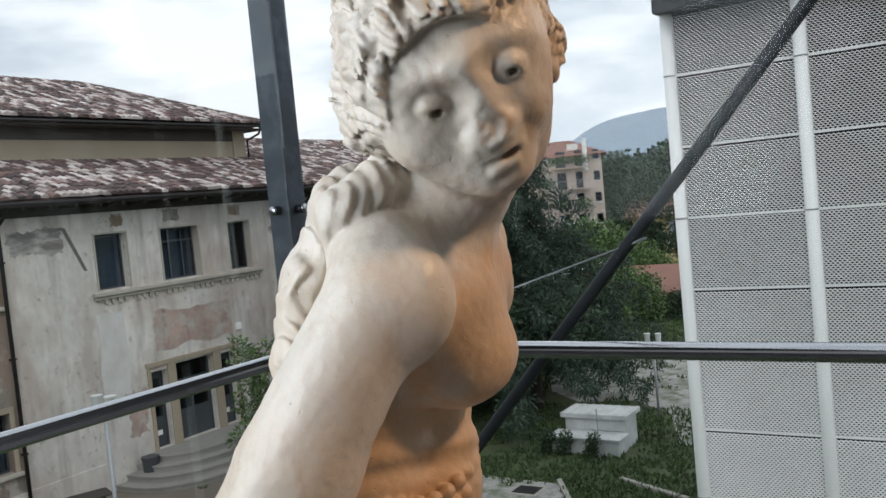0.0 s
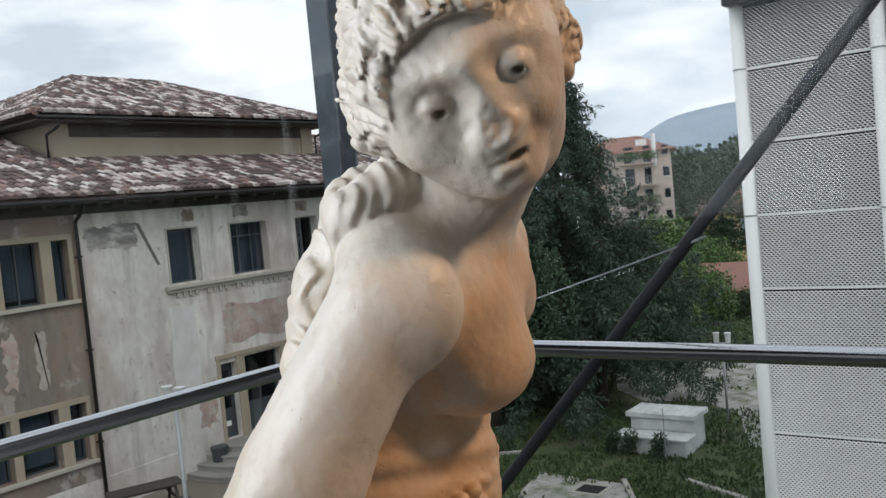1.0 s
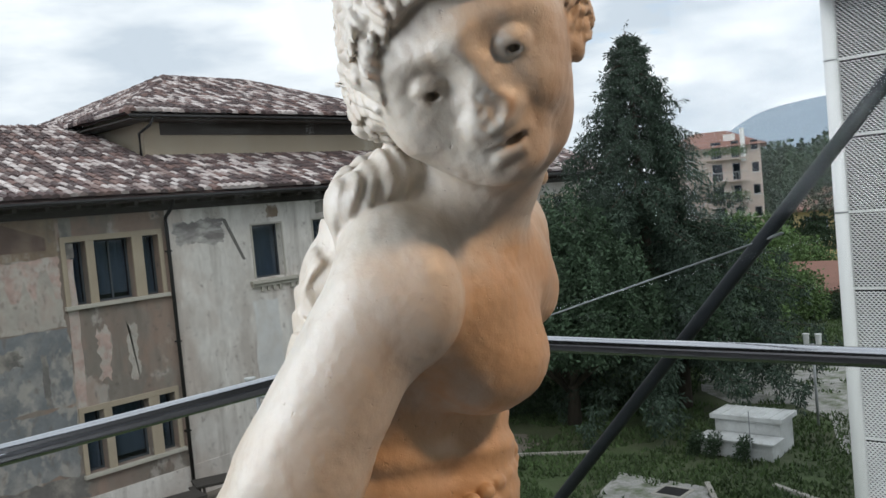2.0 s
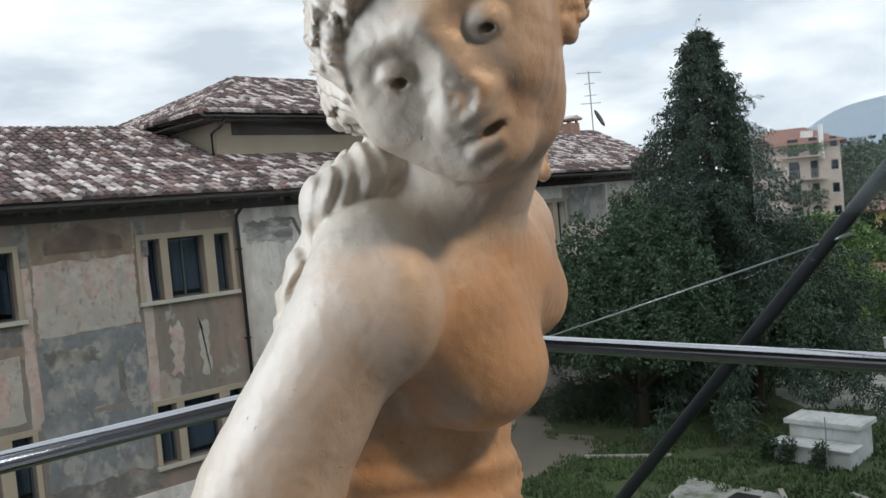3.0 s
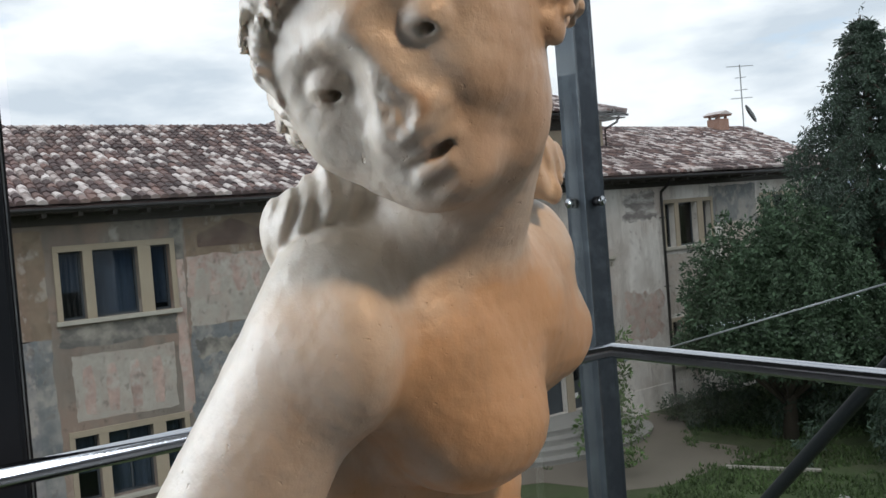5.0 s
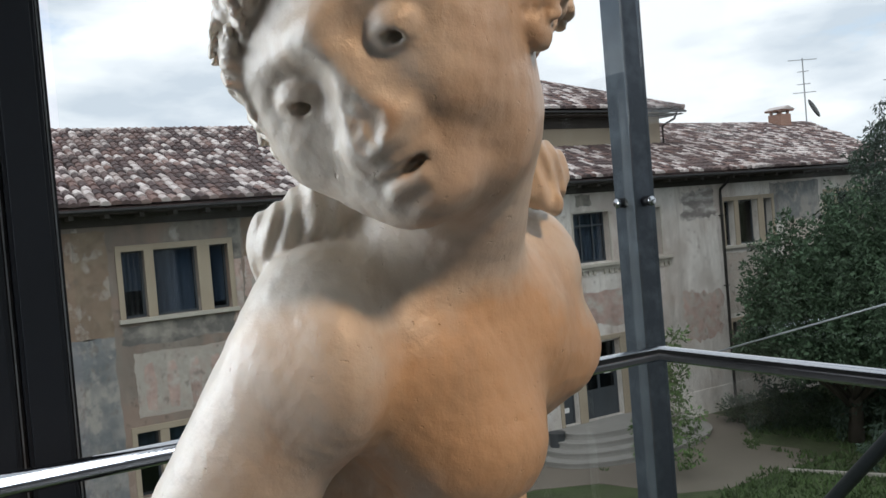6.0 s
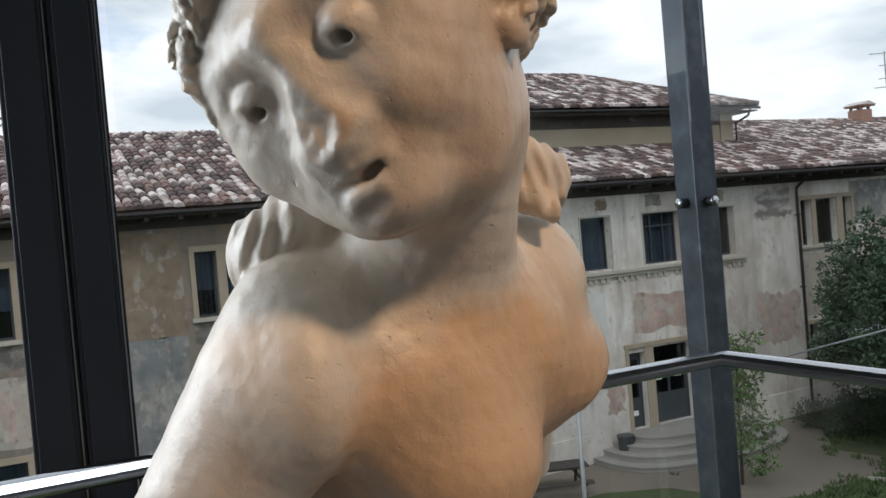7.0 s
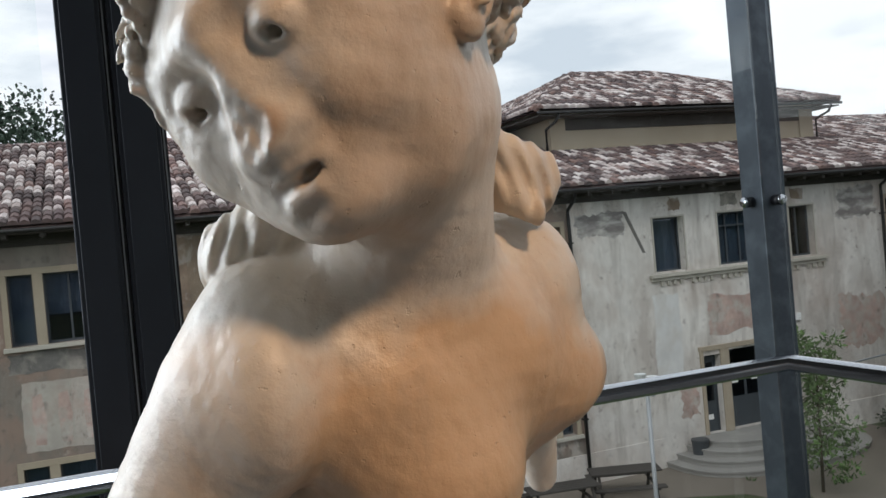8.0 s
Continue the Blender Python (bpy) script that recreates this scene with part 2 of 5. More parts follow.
# clay colours from sooty brown through red to bleached pink
TILES = ((0.0, (0.10, 0.075, 0.075)), (0.42, (0.155, 0.105, 0.10)), (0.62, (0.235, 0.15, 0.13)), (0.72, (0.46, 0.39, 0.37)), (1.0, (0.62, 0.56, 0.54)))
M = dict(
    marble=marble("marble"),
    plinth=mat("grey_paint", (0.24, 0.24, 0.24), 0.7, var=0.08),
    steel=mat("brushed_steel", (0.50, 0.51, 0.54), 0.11, 1.0, var=0.10, scale=6, fine=120, bump=0.03),
    post=mat("galvanised_steel", (0.075, 0.088, 0.105), 0.5, 0.55, var=0.35, scale=5, fine=55, bump=0.05, tint=(0.16, 0.19, 0.22), tint_scale=9, tint_amount=0.5),
    brace=mat("dark_grey_paint", (0.030, 0.034, 0.040), 0.5, 0.3, var=0.2, scale=6, fine=80, bump=0.04),
    mullion=mat("anthracite_frame", (0.022, 0.025, 0.032), 0.5, 0.2, var=0.25, scale=4, fine=60, bump=0.03),
    rubber=mat("black_rubber", (0.01, 0.01, 0.012), 0.5, var=0.1),
    floor=mat("floor_stone", (0.075, 0.072, 0.068), 0.5, var=0.15),
    white_wall=mat("white_plaster", (0.78, 0.76, 0.73), 0.85, var=0.05),
    glass=glass("glass", (0.97, 0.985, 0.98), 0.10),
    plaster=mat("old_plaster", (0.70, 0.665, 0.62), 0.9, var=0.30, scale=0.5, fine=7, bump=0.35, tint=(0.43, 0.375, 0.33), tint_scale=0.8, tint_amount=0.75, stretch=(1, 1, 0.6), depth=0.03, stains=AGED),
    plaster_brown=mat("brown_worn_plaster", (0.23, 0.202, 0.172), 0.9, var=0.45, scale=0.6, fine=6, bump=0.35, tint=(0.25, 0.185, 0.15), tint_scale=0.9, tint_amount=0.75, stretch=(1, 1, 0.55), depth=0.03, stains=SOOTY),
    cream=mat("cream_plaster", (0.37, 0.31, 0.23), 0.9, var=0.18, scale=0.8, fine=9, bump=0.2, tint=(0.40, 0.35, 0.27), tint_scale=1.2, tint_amount=0.4, depth=0.02),
    trim=mat("stone_trim", (0.46, 0.43, 0.37), 0.85, var=0.2, scale=2, fine=14, bump=0.2),
    pane=glass("window_pane", (0.55, 0.60, 0.66), 1.0, 0.02),
    wframe=mat("dark_window_frame", (0.055, 0.065, 0.075), 0.6, var=0.2),
    shutter=mat("grey_blind", (0.34, 0.385, 0.44), 0.8, var=0.55, scale=2, fine=9, stretch=(1, 7, 0.25)),
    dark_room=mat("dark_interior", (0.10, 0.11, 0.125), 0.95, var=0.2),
    tile=mat("clay_roof_tile", (0.2, 0.13, 0.12), 0.9, var=0.35, scale=1.2, fine=20, bump=0.3, island=0.4, tint=(0.13, 0.10, 0.095), tint_scale=0.7, tint_amount=0.45, pieces=TILES),
    tile_one=mat("clay_roof_tile_piece", (0.2, 0.13, 0.12), 0.9, var=0.35, scale=1.2, fine=20, bump=0.3, random_ob=0.4, tint=(0.13, 0.10, 0.095), tint_scale=0.7, tint_amount=0.45, pieces=TILES),
    underroof=mat("dark_eave_wood", (0.055, 0.048, 0.042), 0.85, var=0.3, scale=2, fine=12),
    copper=mat("dark_gutter", (0.032, 0.031, 0.031), 0.5, 0.4, var=0.3),
    stone=mat("step_stone", (0.30, 0.29, 0.27), 0.85, var=0.25, scale=1.5, fine=16, bump=0.3),
    grass=mat("lawn_soil", (0.055, 0.082, 0.028), 0.95, var=0.7, scale=0.6, fine=6, bump=0.8, tint=(0.10, 0.095, 0.06), tint_scale=0.35, tint_amount=0.5, depth=0.06),
    blade=mat("grass_blades", (0.055, 0.092, 0.028), 0.8, var=0.5, scale=0.8, fine=5, bump=0, island=0.8),
    gravel=mat("gravel_path", (0.19, 0.165, 0.135), 0.95, var=0.25, scale=0.6, fine=22, bump=0.6, depth=0.03),
    pale_gravel=mat("pale_gravel", (0.36, 0.35, 0.33), 0.95, var=0.5, scale=1.6, fine=18, bump=0.6, tint=(0.10, 0.13, 0.06), tint_scale=2.2, tint_amount=0.9, depth=0.03),
    kerb=mat("concrete_kerb", (0.36, 0.34, 0.30), 0.9, var=0.25, fine=20),
    bark=mat("bark", (0.07, 0.055, 0.042), 0.95, var=0.4, scale=3, fine=20, bump=0.8, stretch=(1, 1, 0.3), depth=0.03),
    conifer=mat("conifer_needles", (0.038, 0.064, 0.042), 0.75, var=0.5, scale=0.7, fine=4, bump=0, island=0.9),
    yew=mat("yew_needles", (0.050, 0.088, 0.046), 0.75, var=0.5, scale=0.8, fine=4, bump=0, island=0.9),
    leaf=mat("broad_leaves", (0.085, 0.145, 0.042), 0.7, var=0.5, scale=0.6, fine=3, bump=0, island=0.9),
    dark_leaf=mat("dark_hedge_leaves", (0.032, 0.058, 0.026), 0.75, var=0.5, scale=0.6, fine=3, bump=0, island=0.9),
    mesh_metal=mat("expanded_metal", (0.88, 0.88, 0.87), 0.55, 0.0, var=0.12, scale=1.2, fine=30, bump=0.0),
    white_tube=mat("white_tube", (0.88, 0.88, 0.87), 0.45, var=0.05, scale=2),
    back_dark=mat("dark_membrane", (0.018, 0.019, 0.021), 0.9, var=0.2),
    box_white=mat("weathered_white_metal", (0.60, 0.61, 0.60), 0.6, var=0.2, scale=1.5, fine=14, tint=(0.33, 0.33, 0.31), tint_scale=2.5, tint_amount=0.5, bump=0.1),
    grey_metal=mat("grey_metal", (0.35, 0.36, 0.37), 0.5, 0.4, var=0.15),
    pink_wall=mat("pale_pink_render", (0.60, 0.50, 0.43), 0.9, var=0.1, scale=0.1, fine=1),
    ochre_wall=mat("ochre_render", (0.58, 0.45, 0.23), 0.9, var=0.12, scale=0.2, fine=2),
    red_roof=mat("red_roof", (0.24, 0.125, 0.095), 0.9, var=0.25, scale=0.3, fine=3),
    # distance haze put into the base colour as a pale blue-grey
    mountain=mat("mountain_with_haze", (0.30, 0.37, 0.44), 1.0, var=0.12, scale=0.006, fine=0.05, bump=0),
    fresco_red=mat("faded_red_fresco", (0.45, 0.33, 0.285), 0.9, var=0.5, scale=1.6, fine=9, bump=0.2, tint=(0.50, 0.465, 0.42), tint_scale=2.6, tint_amount=0.95, stains=FADED),
    fresco_brown=mat("brown_fresco", (0.23, 0.17, 0.125), 0.9, var=0.4, scale=1.4, fine=9, bump=0.2, tint=(0.34, 0.28, 0.20), tint_scale=1.5, tint_amount=0.6, stains=FADED),
    fresco_umber=mat("umber_fresco", (0.15, 0.105, 0.085), 0.9, var=0.45, scale=1.6, fine=9, bump=0.2, tint=(0.24, 0.18, 0.14), tint_scale=2.0, tint_amount=0.7),
    fresco_white=mat("bleached_plaster", (0.66, 0.65, 0.63), 0.9, var=0.2, scale=1.5, fine=9, bump=0.2, tint=(0.60, 0.57, 0.53), tint_scale=2.0, tint_amount=0.9),
    fresco_soot=mat("sooty_plaster", (0.24, 0.22, 0.21), 0.9, var=0.6, scale=2.5, fine=12, bump=0.3, tint=(0.60, 0.57, 0.53), tint_scale=3.0, tint_amount=1.0, stretch=(1, 0.5, 1.4)),
    fresco_grey=mat("blue_grey_fresco", (0.18, 0.188, 0.195), 0.9, var=0.45, scale=1.3, fine=8, bump=0.2, tint=(0.36, 0.34, 0.31), tint_scale=1.5, tint_amount=0.7, stains=FADED),
    fresco_pale=mat("pale_fresco", (0.42, 0.385, 0.34), 0.9, var=0.35, scale=1.8, fine=9, bump=0.2, tint=(0.42, 0.33, 0.28), tint_scale=2.4, tint_amount=0.6, stains=FADED),
    fresco_dark=mat("sooty_fresco", (0.15, 0.14, 0.13), 0.9, var=0.5, scale=1.5, fine=9, bump=0.2, tint=(0.38, 0.35, 0.30), tint_scale=1.8, tint_amount=0.9),
    plastic=mat("dark_grey_plastic", (0.05, 0.055, 0.06), 0.5, var=0.15),
    copper_red=mat("brick_chimney", (0.34, 0.20, 0.15), 0.9, var=0.25, scale=5, fine=20),
)


# ---- building blocks ----
def mesh_ob(name, bm, material, smooth=False):
    me = bpy.data.meshes.new(name)
    bm.to_mesh(me)
    bm.free()
    me.materials.append(material)
    if smooth:
        me.polygons.foreach_set("use_smooth", [True] * len(me.polygons))
    return new(name, me)


def array_ob(name, verts, faces, material, smooth=False):
    me = bpy.data.meshes.new(name)
    me.from_pydata(verts, [], faces)
    me.materials.append(material)
    if smooth:
        me.polygons.foreach_set("use_smooth", [True] * len(me.polygons))
    return new(name, me)


def hang(ob, parent):
    """Makes ob a part of parent, left where it stands."""
    ob.parent = parent
    at = Vector((0, 0, 0))
    p = parent
    while p is not None:
        at += p.location
        p = p.parent
    ob.location = ob.location - at
    return ob


def part(name, bm, material, parent, label="", smooth=False):
    ob = hang(mesh_ob(name, bm, material, smooth), parent)
    return tagged(ob, label) if label else ob


def thing(name, at, label, category, group="", kind=""):
    ob = new(name)
    ob.location = at
    ob.empty_display_size = 0.1
    return tagged(ob, label, category, group, kind)


def box(x0, x1, y0, y1, z0, z1, bevel=0.0, bm=None):
    b = bm or bmesh.new()
    r = bmesh.ops.create_cube(b, size=1.0, matrix=Matrix.Translation(((x0 + x1) / 2, (y0 + y1) / 2, (z0 + z1) / 2)) @ Matrix.Diagonal((abs(x1 - x0), abs(y1 - y0), abs(z1 - z0), 1)))
    if bevel:
        es = {e for v in r["verts"] for e in v.link_edges}
        bmesh.ops.bevel(b, geom=list(es), offset=bevel, segments=2, affect="EDGES", profile=0.5)
    return b


def rod(a, c, r, r2=None, seg=16, bm=None):
    b = bm or bmesh.new()
    a, c = Vector(a), Vector(c)
    d = c - a
    m = Matrix.Translation((a + c) / 2) @ d.to_track_quat("Z", "Y").to_matrix().to_4x4()
    bmesh.ops.create_cone(b, cap_ends=True, segments=seg, radius1=r, radius2=r if r2 is None else r2, depth=d.length, matrix=m)
    return b


def tube(points, r, seg=14, bm=None):
    """A round tube through the points with mitred bends; r may be a list."""
    b = bm or bmesh.new()
    pts = [Vector(p) for p in points]
    rs = r if isinstance(r, (list, tuple)) else [r] * len(pts)
    rings = []
    for i, p in enumerate(pts):
        d0 = (p - pts[i - 1]).normalized() if i else (pts[1] - p).normalized()
        d1 = (pts[i + 1] - p).normalized() if i + 1 < len(pts) else d0
        t = (d0 + d1).normalized()
        side = t.cross(Vector((0.13, 0.21, 0.97)))
        side.normalize()
        up = side.cross(t)
        k = 1 / max(0.5, t.dot(d0))
        rings.append([b.verts.new(p + (side * math.cos(a) * (k if abs(t.z) < 0.5 else 1) + up * math.sin(a)) * rs[i]) for a in (2 * math.pi * j / seg for j in range(seg))])
    for q, s in zip(rings, rings[1:]):
        for j in range(seg):
            b.faces.new((q[j], q[(j + 1) % seg], s[(j + 1) % seg], s[j]))
    b.faces.new(rings[0][::-1])
    b.faces.new(rings[-1])
    bmesh.ops.recalc_face_normals(b, faces=b.faces)
    return b


def prism(outline, axis, lo, hi, bm=None):
    """A flat outline pushed along an axis: outline in the other two axes, in order."""
    b = bm or bmesh.new()

    def at(p, w):
        return {"x": (w, p[0], p[1]), "y": (p[0], w, p[1]), "z": (p[0], p[1], w)}[axis]
    lo_v = [b.verts.new(at(p, lo)) for p in outline]
    hi_v = [b.verts.new(at(p, hi)) for p in outline]
    b.faces.new(lo_v)
    b.faces.new(hi_v[::-1])
    for i in range(len(outline)):
        j = (i + 1) % len(outline)
        b.faces.new((lo_v[i], hi_v[i], hi_v[j], lo_v[j]))
    bmesh.ops.recalc_face_normals(b, faces=b.faces)
    return b


def pierced(axis_x, back, y0, y1, z0, z1, holes, bm=None):
    """A wall in the plane x = axis_x, reaching back to x = back, with holes (y0, y1, z0, z1) that go through."""
    b = bm or bmesh.new()
    ys = sorted({y0, y1, *(h[0] for h in holes), *(h[1] for h in holes)})
    zs = sorted({z0, z1, *(h[2] for h in holes), *(h[3] for h in holes)})

    def inside(yc, zc):
        return any(h[0] < yc < h[1] and h[2] < zc < h[3] for h in holes)
    for ya, yb in zip(ys, ys[1:]):
        for za, zb in zip(zs, zs[1:]):
            if inside((ya + yb) / 2, (za + zb) / 2):
                continue
            for xx in (axis_x, back):
                b.faces.new([b.verts.new((xx, y, z)) for y, z in ((ya, za), (yb, za), (yb, zb), (ya, zb))])
    for h in (*holes, (y0, y1, z0, z1)):
        for (ya, za), (yb, zb) in (((h[0], h[2]), (h[1], h[2])), ((h[1], h[2]), (h[1], h[3])), ((h[1], h[3]), (h[0], h[3])), ((h[0], h[3]), (h[0], h[2]))):
            b.faces.new([b.verts.new(p) for p in ((axis_x, ya, za), (back, ya, za), (back, yb, zb), (axis_x, yb, zb))])
    bmesh.ops.remove_doubles(b, verts=b.verts, dist=1e-4)
    bmesh.ops.recalc_face_normals(b, faces=b.faces)
    return b


# ---- the gallery room: floor, ceiling, back walls, glass corner ----
FZ, CZ = 5.55, 9.05
GX, GY = -2.40, 3.07
tagged(mesh_ob("floor", box(GX - 0.1, 6.0, -3.0, GY + 0.1, FZ - 0.3, FZ), M["floor"]), "grey stone gallery floor", "floor", kind="structure")
tagged(mesh_ob("ceiling", box(GX - 0.1, 6.0, -3.0, GY + 0.1, CZ, CZ + 0.3), M["floor"]), "grey plaster gallery ceiling", "ceiling", kind="structure")
tagged(mesh_ob("wall_east", box(6.0, 6.2, -3.0, GY + 0.1, FZ - 0.3, CZ + 0.3), M["white_wall"]), "white plaster gallery wall", "wall", kind="structure")
# unseen south side, added closed and grey to keep daylight off the statue's front
tagged(mesh_ob("wall_south", box(GX - 0.1, 6.0, -3.2, -3.0, FZ - 0.3, CZ + 0.3), M["plinth"]), "unseen grey wall shutting out south light", "wall", kind="structure")

win_room = thing("window_1", (GX, GY, FZ), "full-height gallery glazing meeting at a steel corner", "window", kind="structure")
for gy0, gy1 in ((-2.9, -1.1), (-1.08, 0.66), (0.98, GY - 0.07)):
    g = part("pane", box(GX + 0.05, GX + 0.062, gy0, gy1, FZ + 0.02, CZ), M["glass"], win_room)
    g.visible_shadow = False
for gx0, gx1 in ((GX + 0.08, 1.2), (1.22, 3.6), (3.62, 5.98)):
    g = part("pane", box(gx0, gx1, GY - 0.012, GY, FZ + 0.02, CZ), M["glass"], win_room)
    g.visible_shadow = False

corner_post = thing("corner_post", (GX - 0.02, GY, FZ), "square galvanised steel corner post with glass clamps", "post")
part("shaft", box(GX - 0.075, GX + 0.035, GY - 0.055, GY + 0.055, FZ, CZ, 0.004), M["post"], corner_post)
for side in ((0.0, -1.0), (1.0, 0.0)):
    cx, cy = GX - 0.02 + side[0] * 0.055, GY + side[1] * 0.055
    cl = part("glass_clamp", rod((cx, cy, 7.137), (cx + side[0] * 0.035, cy + side[1] * 0.035, 7.137), 0.019), M["rubber"], corner_post, "black round glass clamp", True)
    part("cap", rod((cx + side[0] * 0.035, cy + side[1] * 0.035, 7.137), (cx + side[0] * 0.043, cy + side[1] * 0.043, 7.137), 0.021, 0.017), M["steel"], cl, "polished steel cap", True)

for my0, my1 in ((0.702, 0.815), (0.832, 0.945)):
    mu = thing("mullion", (GX, (my0 + my1) / 2, FZ), "flat anthracite steel window mullion", "mullion", "mullions of the glazing")
    part("profile", box(GX - 0.02, GX + 0.05, my0, my1, FZ, CZ, 0.003), M["mullion"], mu)
    part("cover_strip", box(GX + 0.05, GX + 0.058, my0 + 0.012, my1 - 0.012, FZ, CZ, 0.002), M["mullion"], mu)
    part("gasket", box(GX - 0.018, GX + 0.030, my1 + 0.001, my1 + 0.016, FZ, CZ), M["rubber"], mu)
    part("bead", box(GX + 0.030, GX + 0.036, my1 + 0.005, my1 + 0.009, FZ, CZ), M["grey_metal"], mu)

rail = thing("handrail", (-2.09, 2.82, FZ), "polished stainless steel tubular handrail along the glazing", "handrail")
part("tube_bar", tube([(-2.09, -2.85, 6.60), (-2.09, 2.82, 6.60), (5.9, 2.82, 6.60)], 0.0275, 24), M["steel"], rail, smooth=True)
for px, py in ((-2.09, -2.2), (1.6, 2.82), (4.5, 2.82)):
    part("stanchion", rod((px, py, FZ), (px, py, 6.575), 0.016), M["steel"], rail, smooth=True)
    part("bracket_foot", rod((px, py, FZ), (px, py, FZ + 0.012), 0.05), M["steel"], rail)

brace = thing("diagonal_brace", (-2.1, 3.25, FZ), "dark grey painted round steel wind brace outside the glass", "brace")
bz = lambda x: 6.70 + (x + 1.18) * (0.744 / 0.668)
part("bar", rod((-2.6, 3.25, bz(-2.6)), (2.2, 3.25, bz(2.2)), 0.0238, seg=24), M["brace"], brace, smooth=True)

# ---- ground ----
tagged(mesh_ob("ground", box(-1500, 1500, -700, 2300, -0.5, 0.0), M["grass"]), "rough green lawn running to the horizon", "ground", kind="structure")


def sheet(name, outline, z0, z1, material, label, category):
    return tagged(mesh_ob(name, prism(outline, "z", z0, z1), material), label, category, kind="structure")


sheet("gravel_forecourt", [(-20.8, -20), (-18.6, -20), (-18.4, 13.9), (-17.6, 15.4), (-15.6, 16.2), (-15.0, 17.3), (-15.0, 20.6), (-16.0, 21.3), (-17.2, 21.0), (-18.2, 21.9), (-19.5, 23.0), (-20.8, 23.0)], -0.2, 0.012, M["gravel"], "brown gravel forecourt along the frescoed building", "path")
sheet("gravel_patch", [(-11.6, 19.3), (-9.2, 19.2), (-8.2, 17.5), (-8.6, 15.5), (-11.0, 16.6)], -0.2, 0.014, M["pale_gravel"], "pale worn concrete and gravel patch", "path")
sheet("worn_lawn", [(-13.6, 28.2), (-12.0, 26.9), (-10.2, 27.4), (-8.6, 26.0), (-7.4, 23.0), (-3.0, 23.0), (-3.0, 37.0), (-9.6, 36.5), (-12.5, 34.5), (-15.0, 31.0)], -0.2, 0.010, M["pale_gravel"], "bare gravelly patch worn into the lawn", "path")
for ka, kb in (((-14.9, 19.4), (-12.9, 20.6)), ((-9.3, 19.4), (-8.5, 18.2)), ((-7.9, 19.9), (-6.0, 19.0))):
    kd = (Vector((*kb, 0)) - Vector((*ka, 0)))
    kn = Vector((-kd.y, kd.x, 0)).normalized() * 0.06
    o = [(ka[0] + kn.x, ka[1] + kn.y), (kb[0] + kn.x, kb[1] + kn.y), (kb[0] - kn.x, kb[1] - kn.y), (ka[0] - kn.x, ka[1] - kn.y)]
    sheet("kerb", o, -0.1, 0.07, M["kerb"], "low concrete kerb edging in the grass", "kerb")
hatch = thing("manhole_cover", (-9.75, 18.55, 0.0), "rusty square iron manhole cover in a concrete frame", "manhole cover")
part("surround", box(-10.15, -9.35, 18.2, 18.9, -0.1, 0.03, 0.01), M["kerb"], hatch)
part("lid", box(-10.05, -9.45, 18.3, 18.8, 0.0, 0.04, 0.006), M["copper"], hatch)

# ---- the frescoed building ----
FX = -20.79
Z1, Z2, G1, G2 = 5.55, 7.09, 1.42, 2.92
TRIPLES = (-12.1, -6.6, -1.02, 4.58, 10.05, 24.42, 29.95)
SINGLES = ((15.52, 16.56), (17.78, 19.21), (20.47, 21.43))
DOORS = ((16.87, 17.47, 0.70, 2.98), (17.78, 19.26, 0.70, 3.06), (19.57, 20.17, 0.70, 3.0))
PANES = ((0.0, 0.51), (0.72, 1.73), (2.03, 2.48))
holes = [(y + a, y + b, z0, z1) for y in TRIPLES for a, b in PANES for z0, z1 in ((G1, G2), (Z1, Z2))]
holes += [(a, b, Z1, Z2) for a, b in SINGLES] + list(DOORS)
HY0, HY1 = -22.0, 33.6
house = thing("frescoed_building", (FX, 10, 0), "old two-storey plastered building with faded frescoes and tiled roof", "building")
part("wall", pierced(FX, FX - 0.45, HY0, 12.80, -0.3, 8.28, [h for h in holes if h[1] < 12.8]), M["plaster_brown"], house)
part("wall", pierced(FX, FX - 0.45, 12.80, HY1, -0.3, 8.28, [h for h in holes if h[0] > 12.8]), M["plaster"], house)
part("wall", box(-33.5, FX - 0.46, HY1 - 0.45, HY1, -0.3, 8.28), M["plaster"], house)
part("wall", box(-33.5, -33.05, HY0, HY1 - 0.46, -0.3, 8.28), M["plaster"], house)
# backing behind the panes; the darkness of unlit rooms is put into its colour
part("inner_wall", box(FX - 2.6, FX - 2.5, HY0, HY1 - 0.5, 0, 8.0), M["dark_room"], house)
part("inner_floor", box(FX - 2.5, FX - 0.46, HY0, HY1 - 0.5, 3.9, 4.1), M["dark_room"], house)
part("base_course", box(FX, FX + 0.03, HY0, 15.3, 0, 0.85, 0.005), M["plaster"], house)
part("base_course", box(FX, FX + 0.03, 21.3, HY1, 0, 0.85, 0.005), M["plaster"], house)


